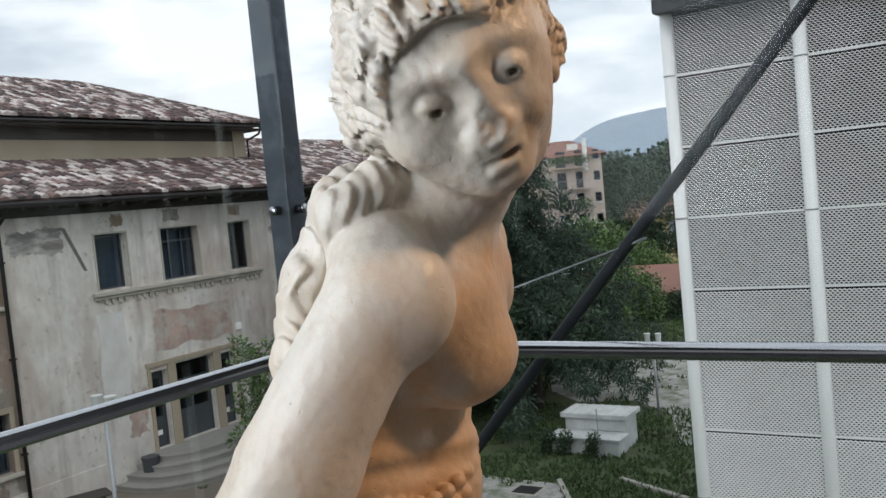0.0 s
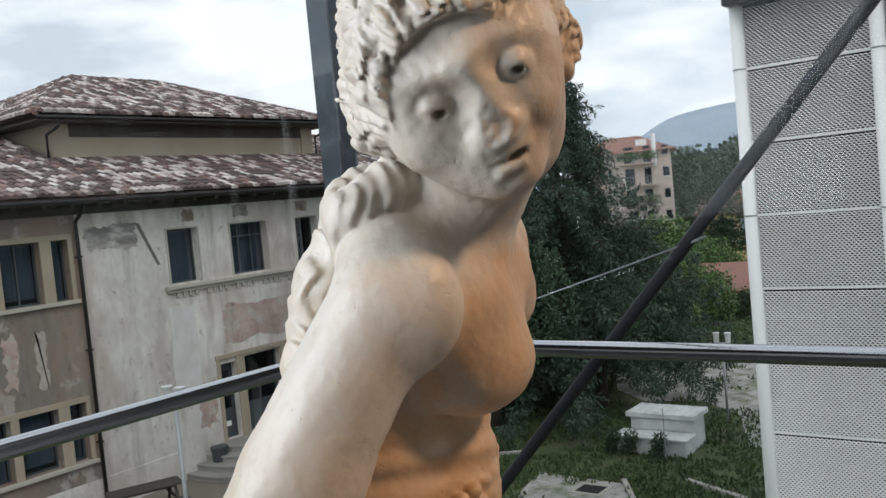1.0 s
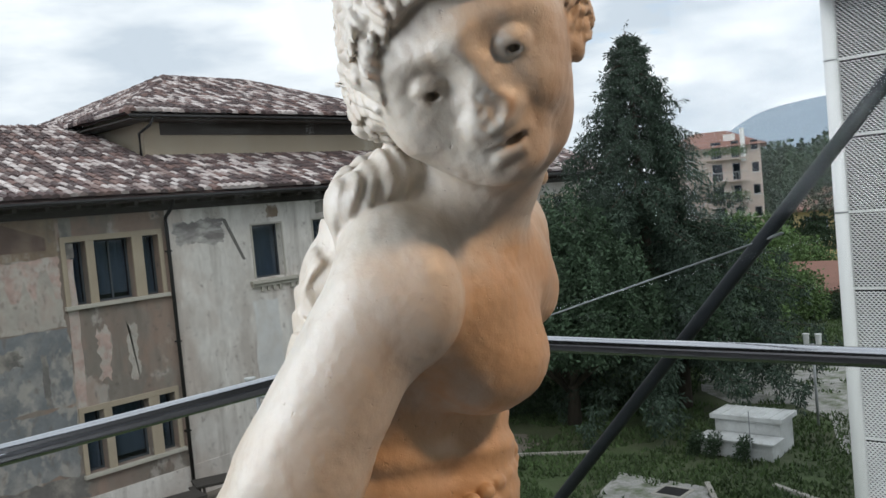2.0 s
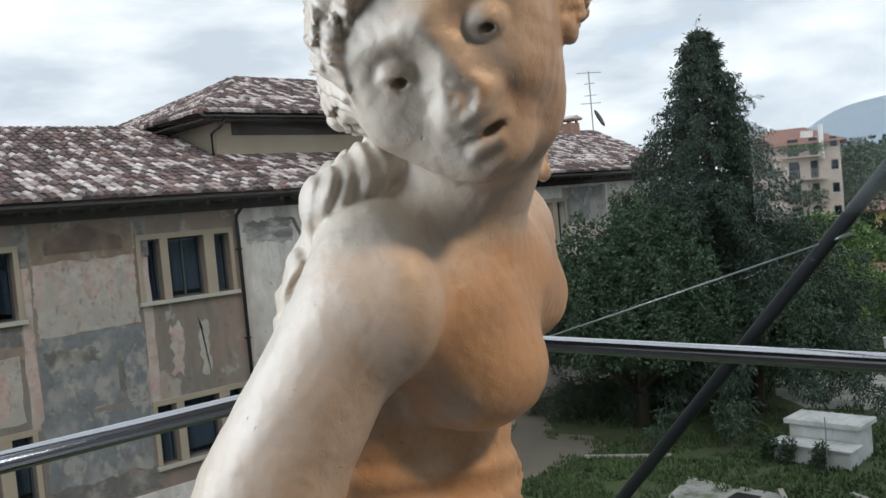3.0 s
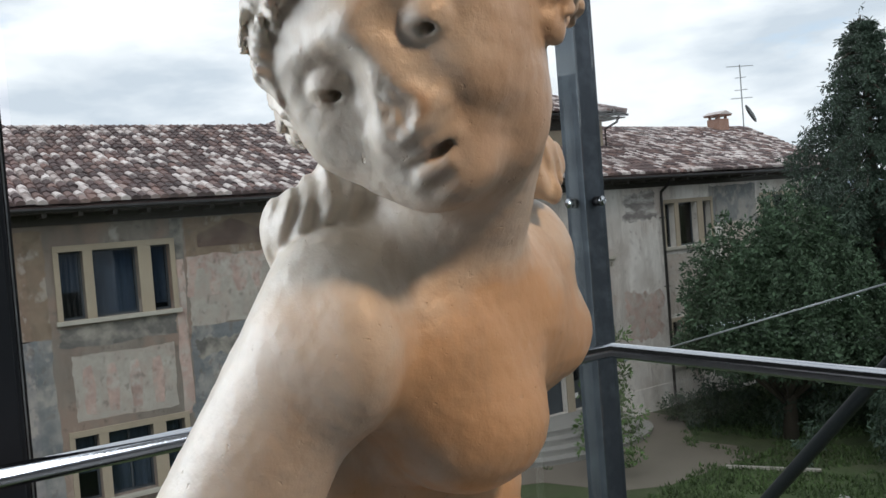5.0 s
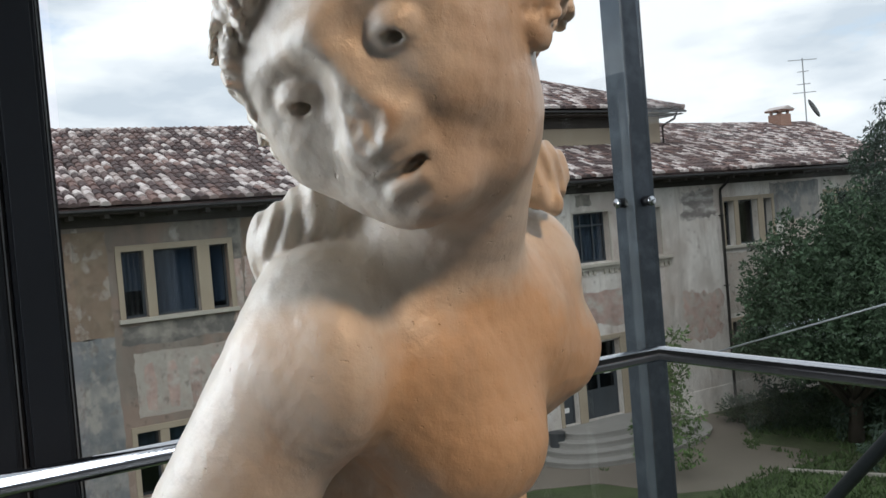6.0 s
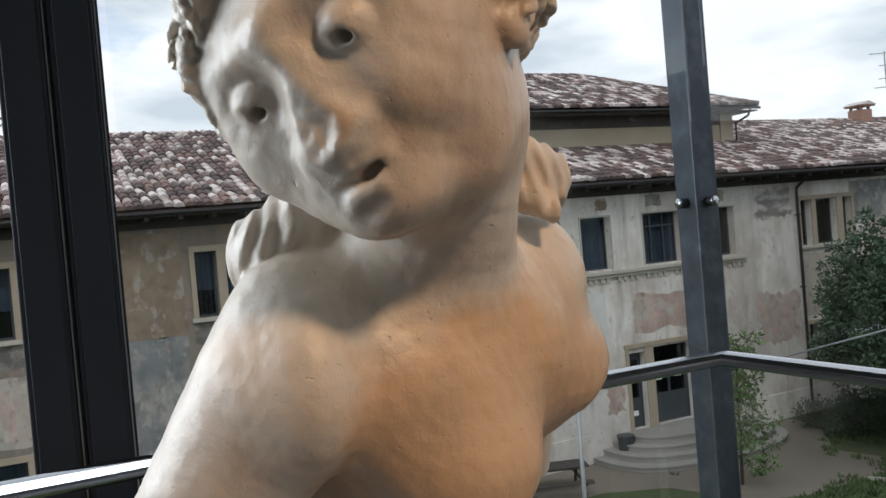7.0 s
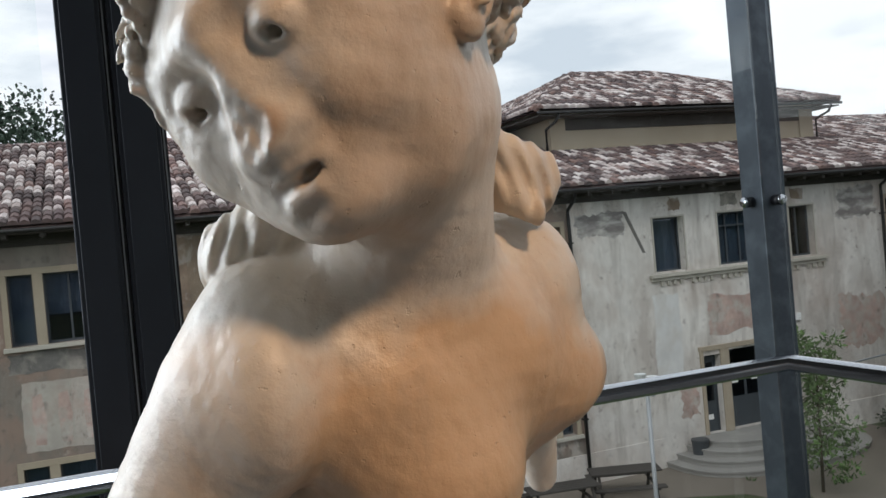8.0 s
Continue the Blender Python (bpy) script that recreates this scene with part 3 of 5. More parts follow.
def opening(y0, y1, z0, z1, bars, parent, lintel=True, blind=0.0):
    """A window: recessed dark frame, panes, glazing bars, and a drawn blind where there is one."""
    w = part("window", box(FX - 0.30, FX - 0.24, y0, y0 + 0.05, z0, z1), M["wframe"], parent)
    b = box(FX - 0.30, FX - 0.24, y1 - 0.05, y1, z0, z1)
    box(FX - 0.30, FX - 0.24, y0 + 0.05, y1 - 0.05, z0, z0 + 0.05, bm=b)
    box(FX - 0.30, FX - 0.24, y0 + 0.05, y1 - 0.05, z1 - 0.05, z1, bm=b)
    part("frame", b, M["wframe"], w)
    p = part("pane", box(FX - 0.275, FX - 0.265, y0 + 0.05, y1 - 0.05, z0 + 0.05, z1 - 0.05), M["pane"], w)
    p.visible_shadow = False
    for f in bars:
        yy = y0 + (y1 - y0) * f
        part("glazing_bar", box(FX - 0.295, FX - 0.235, yy - 0.022, yy + 0.022, z0 + 0.05, z1 - 0.05), M["wframe"], w)
    if len(bars) > 1:
        part("transom", box(FX - 0.293, FX - 0.238, y0 + 0.05, y1 - 0.05, z1 - 0.42, z1 - 0.37), M["wframe"], w)
    if blind:
        part("blind", box(FX - 0.36, FX - 0.34, y0 + 0.05, y1 - 0.05, z1 - (z1 - z0) * blind, z1), M["shutter"], w)
    return w


for k, y in enumerate(TRIPLES):
    for z0, z1 in ((G1, G2), (Z1, Z2)):
        for i, (a, b) in enumerate(PANES):
            opening(y + a, y + b, z0, z1, (0.5,) if i == 1 and (k + (z0 > 3)) % 2 else (), house, blind=(1.0, 0.9, 1.0, 0.6)[(i + k) % 4])
        # cream surround of each triple window: piers, head and sill
        for a, b in ((-0.12, 0.0), (0.51, 0.72), (1.73, 2.03), (2.48, 2.60)):
            part("window_pier", box(FX, FX + 0.045, y + a, y + b, z0, z1, 0.006), M["cream"], house)
        part("window_head", box(FX, FX + 0.05, y - 0.12, y + 2.60, z1, z1 + 0.14, 0.006), M["cream"], house)
        part("window_sill", box(FX, FX + 0.12, y - 0.16, y + 2.64, z0 - 0.10, z0, 0.01), M["trim"], house)
for i, (a, b) in enumerate(SINGLES):
    opening(a, b, Z1, Z2, ((0.5,), (0.33, 0.67), (0.5,))[i] if i else (), house, blind=1.0)
    for q in ((a - 0.05, a), (b, b + 0.05)):
        part("window_jamb", box(FX, FX + 0.03, *q, Z1, Z2 + 0.05, 0.004), M["trim"], house)
    part("window_head", box(FX, FX + 0.032, a, b, Z2, Z2 + 0.05, 0.004), M["trim"], house)
part("window_ledge", box(FX, FX + 0.16, 15.28, 21.78, 5.40, 5.50, 0.012), M["trim"], house)
part("ledge_moulding", box(FX, FX + 0.09, 15.32, 21.74, 5.30, 5.397, 0.01), M["trim"], house)
for j in range(30):
    yy = 15.42 + j * 0.215
    if (j * 7) % 5:
        part("dentil", box(FX, FX + 0.06, yy, yy + 0.10, 5.17, 5.297), M["trim"], house)

for i, (a, b, z0, z1) in enumerate(DOORS):
    d = part("door", box(FX - 0.32, FX - 0.25, a + 0.05, b - 0.05, z0, z1 - 0.55 if i == 1 else z1 - 0.05), M["wframe"], house, "dark glazed entrance door")
    b2 = box(FX - 0.34, FX - 0.22, a, a + 0.05, z0, z1)
    box(FX - 0.34, FX - 0.22, b - 0.05, b, z0, z1, bm=b2)
    box(FX - 0.34, FX - 0.22, a + 0.05, b - 0.05, z1 - 0.05, z1, bm=b2)
    part("door_frame", b2, M["wframe"], d)
    mid = (a + b) / 2
    for ya, yb in (((a + 0.12, mid - 0.05), (mid + 0.05, b - 0.12)) if i == 1 else ((a + 0.12, b - 0.12),)):
        part("door_glass", box(FX - 0.25, FX - 0.243, ya, yb, z0 + 0.9, z1 - 0.68 if i == 1 else z1 - 0.25), M["pane"], d)
    if i == 1:
        part("fanlight", box(FX - 0.29, FX - 0.28, a + 0.05, b - 0.05, z1 - 0.55, z1 - 0.05), M["pane"], d)
        part("notice", box(FX - 0.243, FX - 0.238, a + 0.25, a + 0.47, 2.0, 2.14), M["white_tube"], d, "small white paper notice")
        part("notice", box(FX - 0.243, FX - 0.238, b - 0.5, b - 0.25, 2.02, 2.12), M["white_tube"], d, "small white paper notice")
    else:
        part("notice", box(FX - 0.243, FX - 0.238, a + 0.2, b - 0.2, 1.05, 1.2), M["white_tube"], d, "small white paper notice")
for ya, yb in ((16.75, 16.87), (17.47, 17.78), (19.26, 19.57), (20.17, 20.29)):
    part("door_pier", box(FX, FX + 0.05, ya, yb, 0.70, 3.12, 0.008), M["cream"], house)
part("door_lintel", box(FX, FX + 0.06, 16.72, 20.32, 3.12, 3.26, 0.008), M["cream"], house)
part("door_lamp", box(FX, FX + 0.07, 20.35, 20.58, 3.62, 3.84, 0.01), M["white_tube"], house, "small white wall sign box")

# faded frescoes: thin plaster skins on the wall
def skin(y0, y1, z0, z1, key, d=0.004, bend=0.0):
    """A patch of painted plaster with a ragged outline."""
    rnd = random.Random(int(y0 * 37 + z0 * 91))
    o, m = [], 22
    j = lambda: rnd.uniform(-bend, bend) * 0.5
    walk_ = [0.0]
    for i in range(4 * m):
        walk_.append(max(-bend, min(bend, walk_[-1] * 0.8 + j())))
    for i in range(m):
        o.append((y0 + (y1 - y0) * i / m, z0 + walk_[i]))
    for i in range(m):
        o.append((y1 + walk_[m + i], z0 + (z1 - z0) * i / m))
    for i in range(m):
        o.append((y1 - (y1 - y0) * i / m, z1 + walk_[2 * m + i]))
    for i in range(m):
        o.append((y0 + walk_[3 * m + i], z1 - (z1 - z0) * i / m))
    return part("fresco_patch", prism(o, "x", FX, FX + d), M[key], house)


skin(7.45, 9.85, 6.75, 7.68, "fresco_brown", 0.004, 0.03)
part("fresco_patch", prism([(7.75, 6.95), (9.6, 6.95), (9.6, 7.25), (8.65, 7.62), (7.75, 7.25)], "x", FX + 0.004, FX + 0.008), M["fresco_umber"], house)
skin(7.45, 9.85, 5.75, 6.75, "fresco_red", 0.005, 0.06)
for ya, yb, zt in ((7.55, 8.0, 6.45), (8.15, 8.7, 6.2), (8.85, 9.15, 6.3), (9.25, 9.7, 6.5)):
    part("fresco_patch", prism([(ya, 5.72), (yb, 5.72), (yb - 0.05, zt - 0.35), (yb - 0.16, zt), (ya + 0.14, zt - 0.02), (ya + 0.04, zt - 0.4)], "x", FX + 0.005, FX + 0.009), M["fresco_pale"], house)
skin(7.45, 9.85, 5.08, 5.75, "fresco_pale", 0.010, 0.04)
skin(7.40, 9.90, 3.2, 5.08, "fresco_grey", 0.006, 0.05)
skin(7.35, 9.90, 1.5, 3.2, "fresco_grey", 0.007, 0.10)
skin(7.35, 9.95, 0.86, 1.5, "fresco_dark", 0.006, 0.15)
skin(9.20, 9.35, 3.3, 4.5, "fresco_dark", 0.010, 0.04)
skin(7.5, 8.7, 4.3, 4.75, "fresco_dark", 0.010, 0.12)
for ya in (7.1, 9.96):
    skin(ya, ya + 0.30, 6.7, 7.69, "fresco_dark", 0.005, 0.006)
    skin(ya, ya + 0.26, 3.0, 6.7, "fresco_red", 0.004, 0.03)
for yt in (-1.02, 4.58):
    skin(yt - 0.1, yt + 2.5, 4.95, 5.40, "fresco_dark", 0.006, 0.06)
    skin(yt + 0.1, yt + 2.4, 3.25, 4.75, "fresco_pale", 0.005, 0.04)
    for q in range(4):
        part("fresco_patch", prism([(yt + 0.3 + q * 0.52, 3.4), (yt + 0.5 + q * 0.52, 3.38), (yt + 0.55 + q * 0.52, 4.0), (yt + 0.48 + q * 0.52, 4.5), (yt + 0.3 + q * 0.52, 4.45), (yt + 0.26 + q * 0.52, 4.0)], "x", FX + 0.005, FX + 0.009), M["fresco_red"], house)
skin(1.75, 4.3, 5.2, 7.62, "fresco_brown", 0.005, 0.05)
skin(1.75, 4.3, 1.0, 5.2, "fresco_grey", 0.005, 0.06)
skin(10.6, 10.9, 3.6, 4.9, "fresco_red", 0.005, 0.10)
skin(11.4, 11.65, 3.5, 4.9, "fresco_pale", 0.005, 0.08)
skin(13.05, 14.6, 6.75, 7.35, "fresco_soot", 0.004, 0.12)
part("fresco_patch", prism([(14.55, 7.35), (14.67, 7.35), (15.22, 6.15), (15.12, 6.15)], "x", FX + 0.004, FX + 0.010), M["fresco_dark"], house)
skin(17.2, 20.2, 3.55, 4.7, "fresco_red", 0.005, 0.10)
skin(15.3, 16.2, 2.2, 4.9, "fresco_white", 0.004, 0.06)
skin(16.0, 16.6, 1.3, 2.6, "fresco_red", 0.005, 0.12)
skin(17.95, 18.55, 7.3, 7.64, "fresco_dark", 0.005, 0.05)
skin(20.6, 21.1, 7.3, 7.64, "fresco_brown", 0.005, 0.03)
skin(16.1, 16.5, 7.28, 7.62, "fresco_brown", 0.005, 0.06)
skin(22.4, 23.9, 6.6, 7.5, "fresco_soot", 0.005, 0.16)
skin(22.2, 24.0, 2.6, 4.2, "fresco_red", 0.004, 0.2)
skin(26.9, 29.6, 6.2, 7.62, "fresco_grey", 0.004, 0.05)
skin(24.4, 26.9, 3.2, 5.3, "fresco_pale", 0.004, 0.08)

# downpipes and gutter
for yy in (12.77, 24.22):
    dp = part("downpipe", tube([(FX + 0.62, yy, 8.02), (FX + 0.45, yy, 7.75), (FX + 0.11, yy, 7.52), (FX + 0.10, yy, 7.3), (FX + 0.10, yy, 0.15)], 0.05, 10), M["copper"], house, "dark metal downpipe", True)
    for zz in (6.6, 4.2, 1.8):
        part("pipe_clip", box(FX, FX + 0.16, yy - 0.065, yy + 0.065, zz, zz + 0.04), M["copper"], dp)
# roof slabs: eave at x = EX, ridge at x = RX
EX, EZ, RX, RZ = -20.05, 8.08, -27.0, 10.60
RS = (RZ - EZ) / (EX - RX)
roof = part("roof", prism([(EX, EZ - 0.10), (EX, EZ), (RX, RZ), (-34.2, EZ), (-34.2, EZ - 0.10), (RX, RZ - 0.12)], "y", HY0 - 0.6, 13.95), M["tile"], house)
part("roof", prism([(EX, EZ - 0.10), (EX, EZ), (-23.45, EZ + RS * 3.40), (-23.45, EZ + RS * 3.40 - 0.12)], "y", 13.95, 24.5), M["tile"], house)
bm = bmesh.new()
HE = 34.2
vs = [bm.verts.new(p) for p in ((EX, 24.5, EZ), (EX, HE, EZ), (RX, 38.0, RZ - 0.25), (RX, 24.5, RZ - 0.12), (-34.2, 24.5, EZ), (-34.2, HE, EZ))]
bm.faces.new((vs[0], vs[1], vs[2], vs[3]))
bm.faces.new((vs[3], vs[2], vs[5], vs[4]))
bm.faces.new((vs[1], vs[5], vs[2]))
bmesh.ops.solidify(bm, geom=bm.faces[:], thickness=0.12)
part("roof", bm, M["tile"], house)
part("soffit", box(EX + 0.02, FX - 0.0, HY0, HE, EZ - 0.13, EZ - 0.10), M["underroof"], house)
# flat dark band along the top of the wall, below the soffit
part("frieze_board", box(FX, FX + 0.05, HY0, HY1, 7.70, 7.948, 0.004), M["underroof"], house)
part("gutter", tube([(EX + 0.05, HY0, EZ - 0.06), (EX + 0.05, HE, EZ - 0.06)], 0.048, 10), M["copper"], house, smooth=True)
for j in range(76):
    yy = HY0 + 0.3 + j * 0.74
    if yy < HE - 0.2:
        part("rafter_end", box(FX, EX - 0.03, yy, yy + 0.10, EZ - 0.22, EZ - 0.131), M["underroof"], house)

# raised hall above the entrance
hall = thing("raised_hall", (-28, 19, 9), "raised upper hall with cream walls and a hipped tiled roof", "building")
UX, UE, UZ = -23.45, -22.75, 10.55
part("wall", box(-33.4, UX, 14.0, 24.3, 8.6, 10.72), M["cream"], hall)
for ya, yb in ((13.96, 14.5), (23.75, 24.34)):
    part("corner_pilaster", box(UX - 0.5, UX + 0.06, ya, yb, 9.0, 10.6, 0.008), M["cream"], hall)
bm = bmesh.new()
vs = [bm.verts.new(p) for p in ((UE, 13.2, UZ), (UE, 25.0, UZ), (-34.2, 25.0, UZ), (-34.2, 13.2, UZ), (-28.5, 17.9, 12.68), (-28.5, 21.5, 12.68))]
for f in ((0, 1, 5, 4), (1, 2, 5), (2, 3, 4, 5), (3, 0, 4)):
    bm.faces.new([vs[i] for i in f])
bmesh.ops.solidify(bm, geom=bm.faces[:], thickness=0.14)
part("roof", bm, M["tile"], hall)
part("soffit", box(-34.1, UE - 0.02, 13.25, 24.95, UZ - 0.16, UZ - 0.12), M["underroof"], hall)
# the same dark band on the hall's front, between the pilasters
part("frieze_board", box(UX, UX + 0.05, 14.5, 23.75, 10.02, 10.386, 0.004), M["underroof"], hall)
part("flashing", box(UX, UX + 0.10, 14.5, 23.75, 9.28, 9.42), M["underroof"], hall)
for ya in (13.8, 24.45):
    part("downpipe", tube([(UE - 0.02, ya + 0.15, UZ - 0.1), (UE - 0.05, ya + 0.05, UZ - 0.32), (UX + 0.09, ya, UZ - 0.5), (UX + 0.09, ya, 9.4)], 0.045, 8), M["copper"], hall, smooth=True)
part("gutter", tube([(UE + 0.05, 13.2, UZ - 0.06), (UE + 0.05, 25.0, UZ - 0.06)], 0.045, 10), M["copper"], hall, smooth=True)

# entrance steps: a rounded flight
steps = thing("entrance_steps", (FX, 18.5, 0), "rounded grey stone entrance steps with four treads", "steps")
for i in range(4):
    rx, ry = 2.55 - i * 0.36, 3.15 - i * 0.36
    o = [(FX - 0.02, 18.5 - ry)] + [(FX + rx * math.sin(a) ** 0.6 if 0 < a < math.pi else FX, 18.5 - ry * math.cos(a)) for a in (math.pi * j / 28 for j in range(1, 28))] + [(FX - 0.02, 18.5 + ry)]
    part("tread", prism(o, "z", 0.0 + i * 0.175, (i + 1) * 0.175 - 0.002), M["stone"], steps)
    o2 = [(FX + (p[0] - FX) * 1.012 + 0.01, 18.5 + (p[1] - 18.5) * 1.012) for p in o]
    part("nosing", prism(o2, "z", (i + 1) * 0.175 - 0.045, (i + 1) * 0.175), M["stone"], steps)


# ---- the marble statue: one carved mesh, from blended solids ----
def unit(v):
    v = np.array(v, float)
    return v / np.linalg.norm(v)


H_FWD = unit((0.543, -0.770, -0.327))
H_LEFT = np.array((0.82, 0.40, 0.42))
H_LEFT = unit(H_LEFT - H_FWD * (H_LEFT @ H_FWD))
H_UP = np.cross(H_FWD, H_LEFT)
H_AT = np.array((-0.233, 0.861, 7.214))
H_ROT = np.stack([H_LEFT, H_FWD, H_UP], axis=1).astype(np.float32)


def head_pt(a, b, c):
    return H_AT + H_LEFT * a + H_FWD * b + H_UP * c


def ball(p, c, r):
    """Ellipsoid distance, near enough."""
    r = np.array(r if isinstance(r, (tuple, list)) else (r, r, r), np.float32)
    q = (p - np.array(c, np.float32)) / r
    k0 = np.sqrt((q * q).sum(1))
    k1 = np.sqrt(((q / r) ** 2).sum(1)) + 1e-9
    return k0 * (k0 - 1.0) / k1


def limb(p, a, b, ra, rb):
    """A rounded cone from a to b."""
    a, b = np.array(a, np.float32), np.array(b, np.float32)
    ab = b - a
    t = np.clip(((p - a) @ ab) / (ab @ ab), 0, 1)
    return np.sqrt(((p - a - t[:, None] * ab) ** 2).sum(1)) - (ra + (rb - ra) * t)


def soft(a, b, k):
    h = np.clip(0.5 + 0.5 * (b - a) / k, 0, 1)
    return b + (a - b) * h - k * h * (1 - h)


def cut(a, b, k):
    """a with b carved out."""
    return -soft(-a, b, k)


def ripple(p, s, seed=0.0):
    """Smooth wandering lumps between -1 and 1."""
    x, y, z = p[:, 0] * s + seed, p[:, 1] * s + 1.7 * seed, p[:, 2] * s - seed
    return (np.sin(x + 1.3 * np.sin(0.7 * y + 0.4 * z)) + np.sin(y * 1.1 + 1.2 * np.sin(0.8 * z - 0.5 * x)) + np.sin(z * 0.9 + 1.1 * np.sin(0.9 * x + 0.3 * y))) / 3


def eye_solid(d, q, ca, cc, turn, out, size):
    """A half-closed eye set into d: hollow, ball, heavy upper lid, thin lower lid and drilled pupil."""
    k, s = math.cos(turn), math.sin(turn)
    x, z = q[:, 0] - ca, q[:, 2] - cc
    e = np.stack([(x * k + z * s) / size, q[:, 1], (z * k - x * s) / size], 1)
    u, v = e[:, 0], e[:, 2]
    d = cut(d, ball(e, (-0.006 * out, 0.0915, 0.0060), (0.0190, 0.0150, 0.0105)), 0.016)
    d = soft(d, ball(e, (0, 0.0650, 0), (0.0130, 0.0122, 0.0100)), 0.005)
    shell = ball(e, (0, 0.0650, 0.0010), (0.0158, 0.0143, 0.0132))
    d = soft(d, np.maximum(shell, -0.0009 - 14 * u * u - v), 0.0022)
    d = soft(d, np.maximum(shell + 0.0010, v + 0.0060 - 22 * u * u), 0.0035)
    d = cut(d, ball(e, (0.0026, 0.0770, -0.0030), (0.0052, 0.0120, 0.0034)), 0.0008)
    return d


def head_solid(q):
    """The head in its own axes: left, forward, up. The lower face leans towards her right."""
    d = ball(q, (0, -0.0054, 0.0162), (0.0719, 0.0889, 0.0750))
    d = soft(d, ball(q, (-0.0151, 0.0130, -0.0148), (0.0660, 0.0583, 0.0584)), 0.020)
    d = soft(d, ball(q, (-0.0110, 0.0216, -0.0539), (0.0502, 0.0313, 0.0442)), 0.022)
    d = soft(d, ball(q, (-0.0100, 0.0610, -0.0704), (0.0224, 0.0183, 0.0154)), 0.020)
    d = soft(d, ball(q, (-0.0430, 0.0490, -0.0200), (0.0310, 0.0300, 0.0260)), 0.022)
    d = soft(d, ball(q, (-0.0270, 0.0520, -0.0500), (0.0250, 0.0250, 0.0220)), 0.022)
    d = soft(d, ball(q, (-0.0450, 0.0470, 0.0140), (0.0230, 0.0260, 0.0320)), 0.022)
    d = soft(d, ball(q, (0.0400, 0.0440, 0.0060), (0.0200, 0.0240, 0.0280)), 0.022)
    d = soft(d, ball(q, (0.0239, 0.0452, -0.0284), (0.0220, 0.0319, 0.0272)), 0.020)
    q = np.stack([q[:, 0] - 0.17 * np.minimum(q[:, 2], 0), q[:, 1] - 0.0055, q[:, 2]], 1)
    # brows
    d = soft(d, limb(q, (-0.012, 0.074, 0.016), (-0.044, 0.060, 0.022), 0.006, 0.004), 0.016)
    d = soft(d, limb(q, (0.010, 0.074, 0.018), (0.046, 0.058, 0.012), 0.006, 0.004), 0.016)
    # stump of the nose, broken off to a rough facet
    d = soft(d, limb(q, (-0.001, 0.074, 0.016), (0.001, 0.0770, -0.030), 0.0080, 0.0120), 0.018)
    d = soft(d, ball(q, (0.001, 0.076, -0.034), (0.0190, 0.009, 0.0080)), 0.012)
    chip = ball(q, (0.002, 0.1165, -0.024), (0.050, 0.0320, 0.034)) + 0.0012 * ripple(q, 330, 4.0) + 0.0010 * ripple(q, 800, 2.0)
    d = cut(d, chip, 0.0025)
    d = cut(d, ball(q, (0.0055, 0.0870, -0.0270), (0.0050, 0.0035, 0.0065)), 0.003)
    # eyes
    d = eye_solid(d, q, -0.0318, 0.0010, radians(-22), -1, 0.92)
    d = eye_solid(d, q, 0.0285, -0.0010, radians(-27), 1, 0.86)
    # mouth: muzzle, lips, the parting line and the deeper corner
    d = soft(d, ball(q, (0.000, 0.0565, -0.054), (0.023, 0.0185, 0.017)), 0.016)
    d = soft(d, limb(q, (-0.014, 0.0715, -0.0490), (-0.001, 0.0770, -0.0475), 0.0026, 0.0040), 0.005)
    d = soft(d, limb(q, (0.016, 0.0715, -0.0515), (0.003, 0.0770, -0.0475), 0.0026, 0.0040), 0.005)
    d = soft(d, limb(q, (-0.006, 0.0740, -0.0605), (0.008, 0.0740, -0.0612), 0.0044, 0.0042), 0.005)
    d = cut(d, limb(q, (-0.0125, 0.0800, -0.0528), (0.0150, 0.0800, -0.0545), 0.0022, 0.0030) + 0.0004 * ripple(q, 500), 0.0012)
    d = cut(d, ball(q, (0.0085, 0.0790, -0.0540), (0.0085, 0.0140, 0.0032)), 0.0012)
    d = cut(d, ball(q, (0.000, 0.0840, -0.0680), (0.012, 0.0080, 0.0036)), 0.006)
    # her left ear lobe below the hair
    d = soft(d, ball(q, (0.064, -0.002, -0.036), (0.007, 0.010, 0.012)), 0.004)
    return d


def strands(q, k, seed):
    """Wavy clumps of carved hair: ridges that bend and split."""
    a, b, c = q[:, 0], q[:, 1], q[:, 2]
    w = 0.60 * np.sin(95 * b + 60 * c + seed) + 0.50 * np.sin(110 * a - 70 * c + 2 * seed) + 0.45 * np.sin(210 * b - 170 * a + 120 * c + 3 * seed)
    x = k * (c * 0.80 + 0.45 * b + 0.30 * a) + 2.5 * w
    return np.abs(np.sin(x)) ** 0.7 * 2 - 1


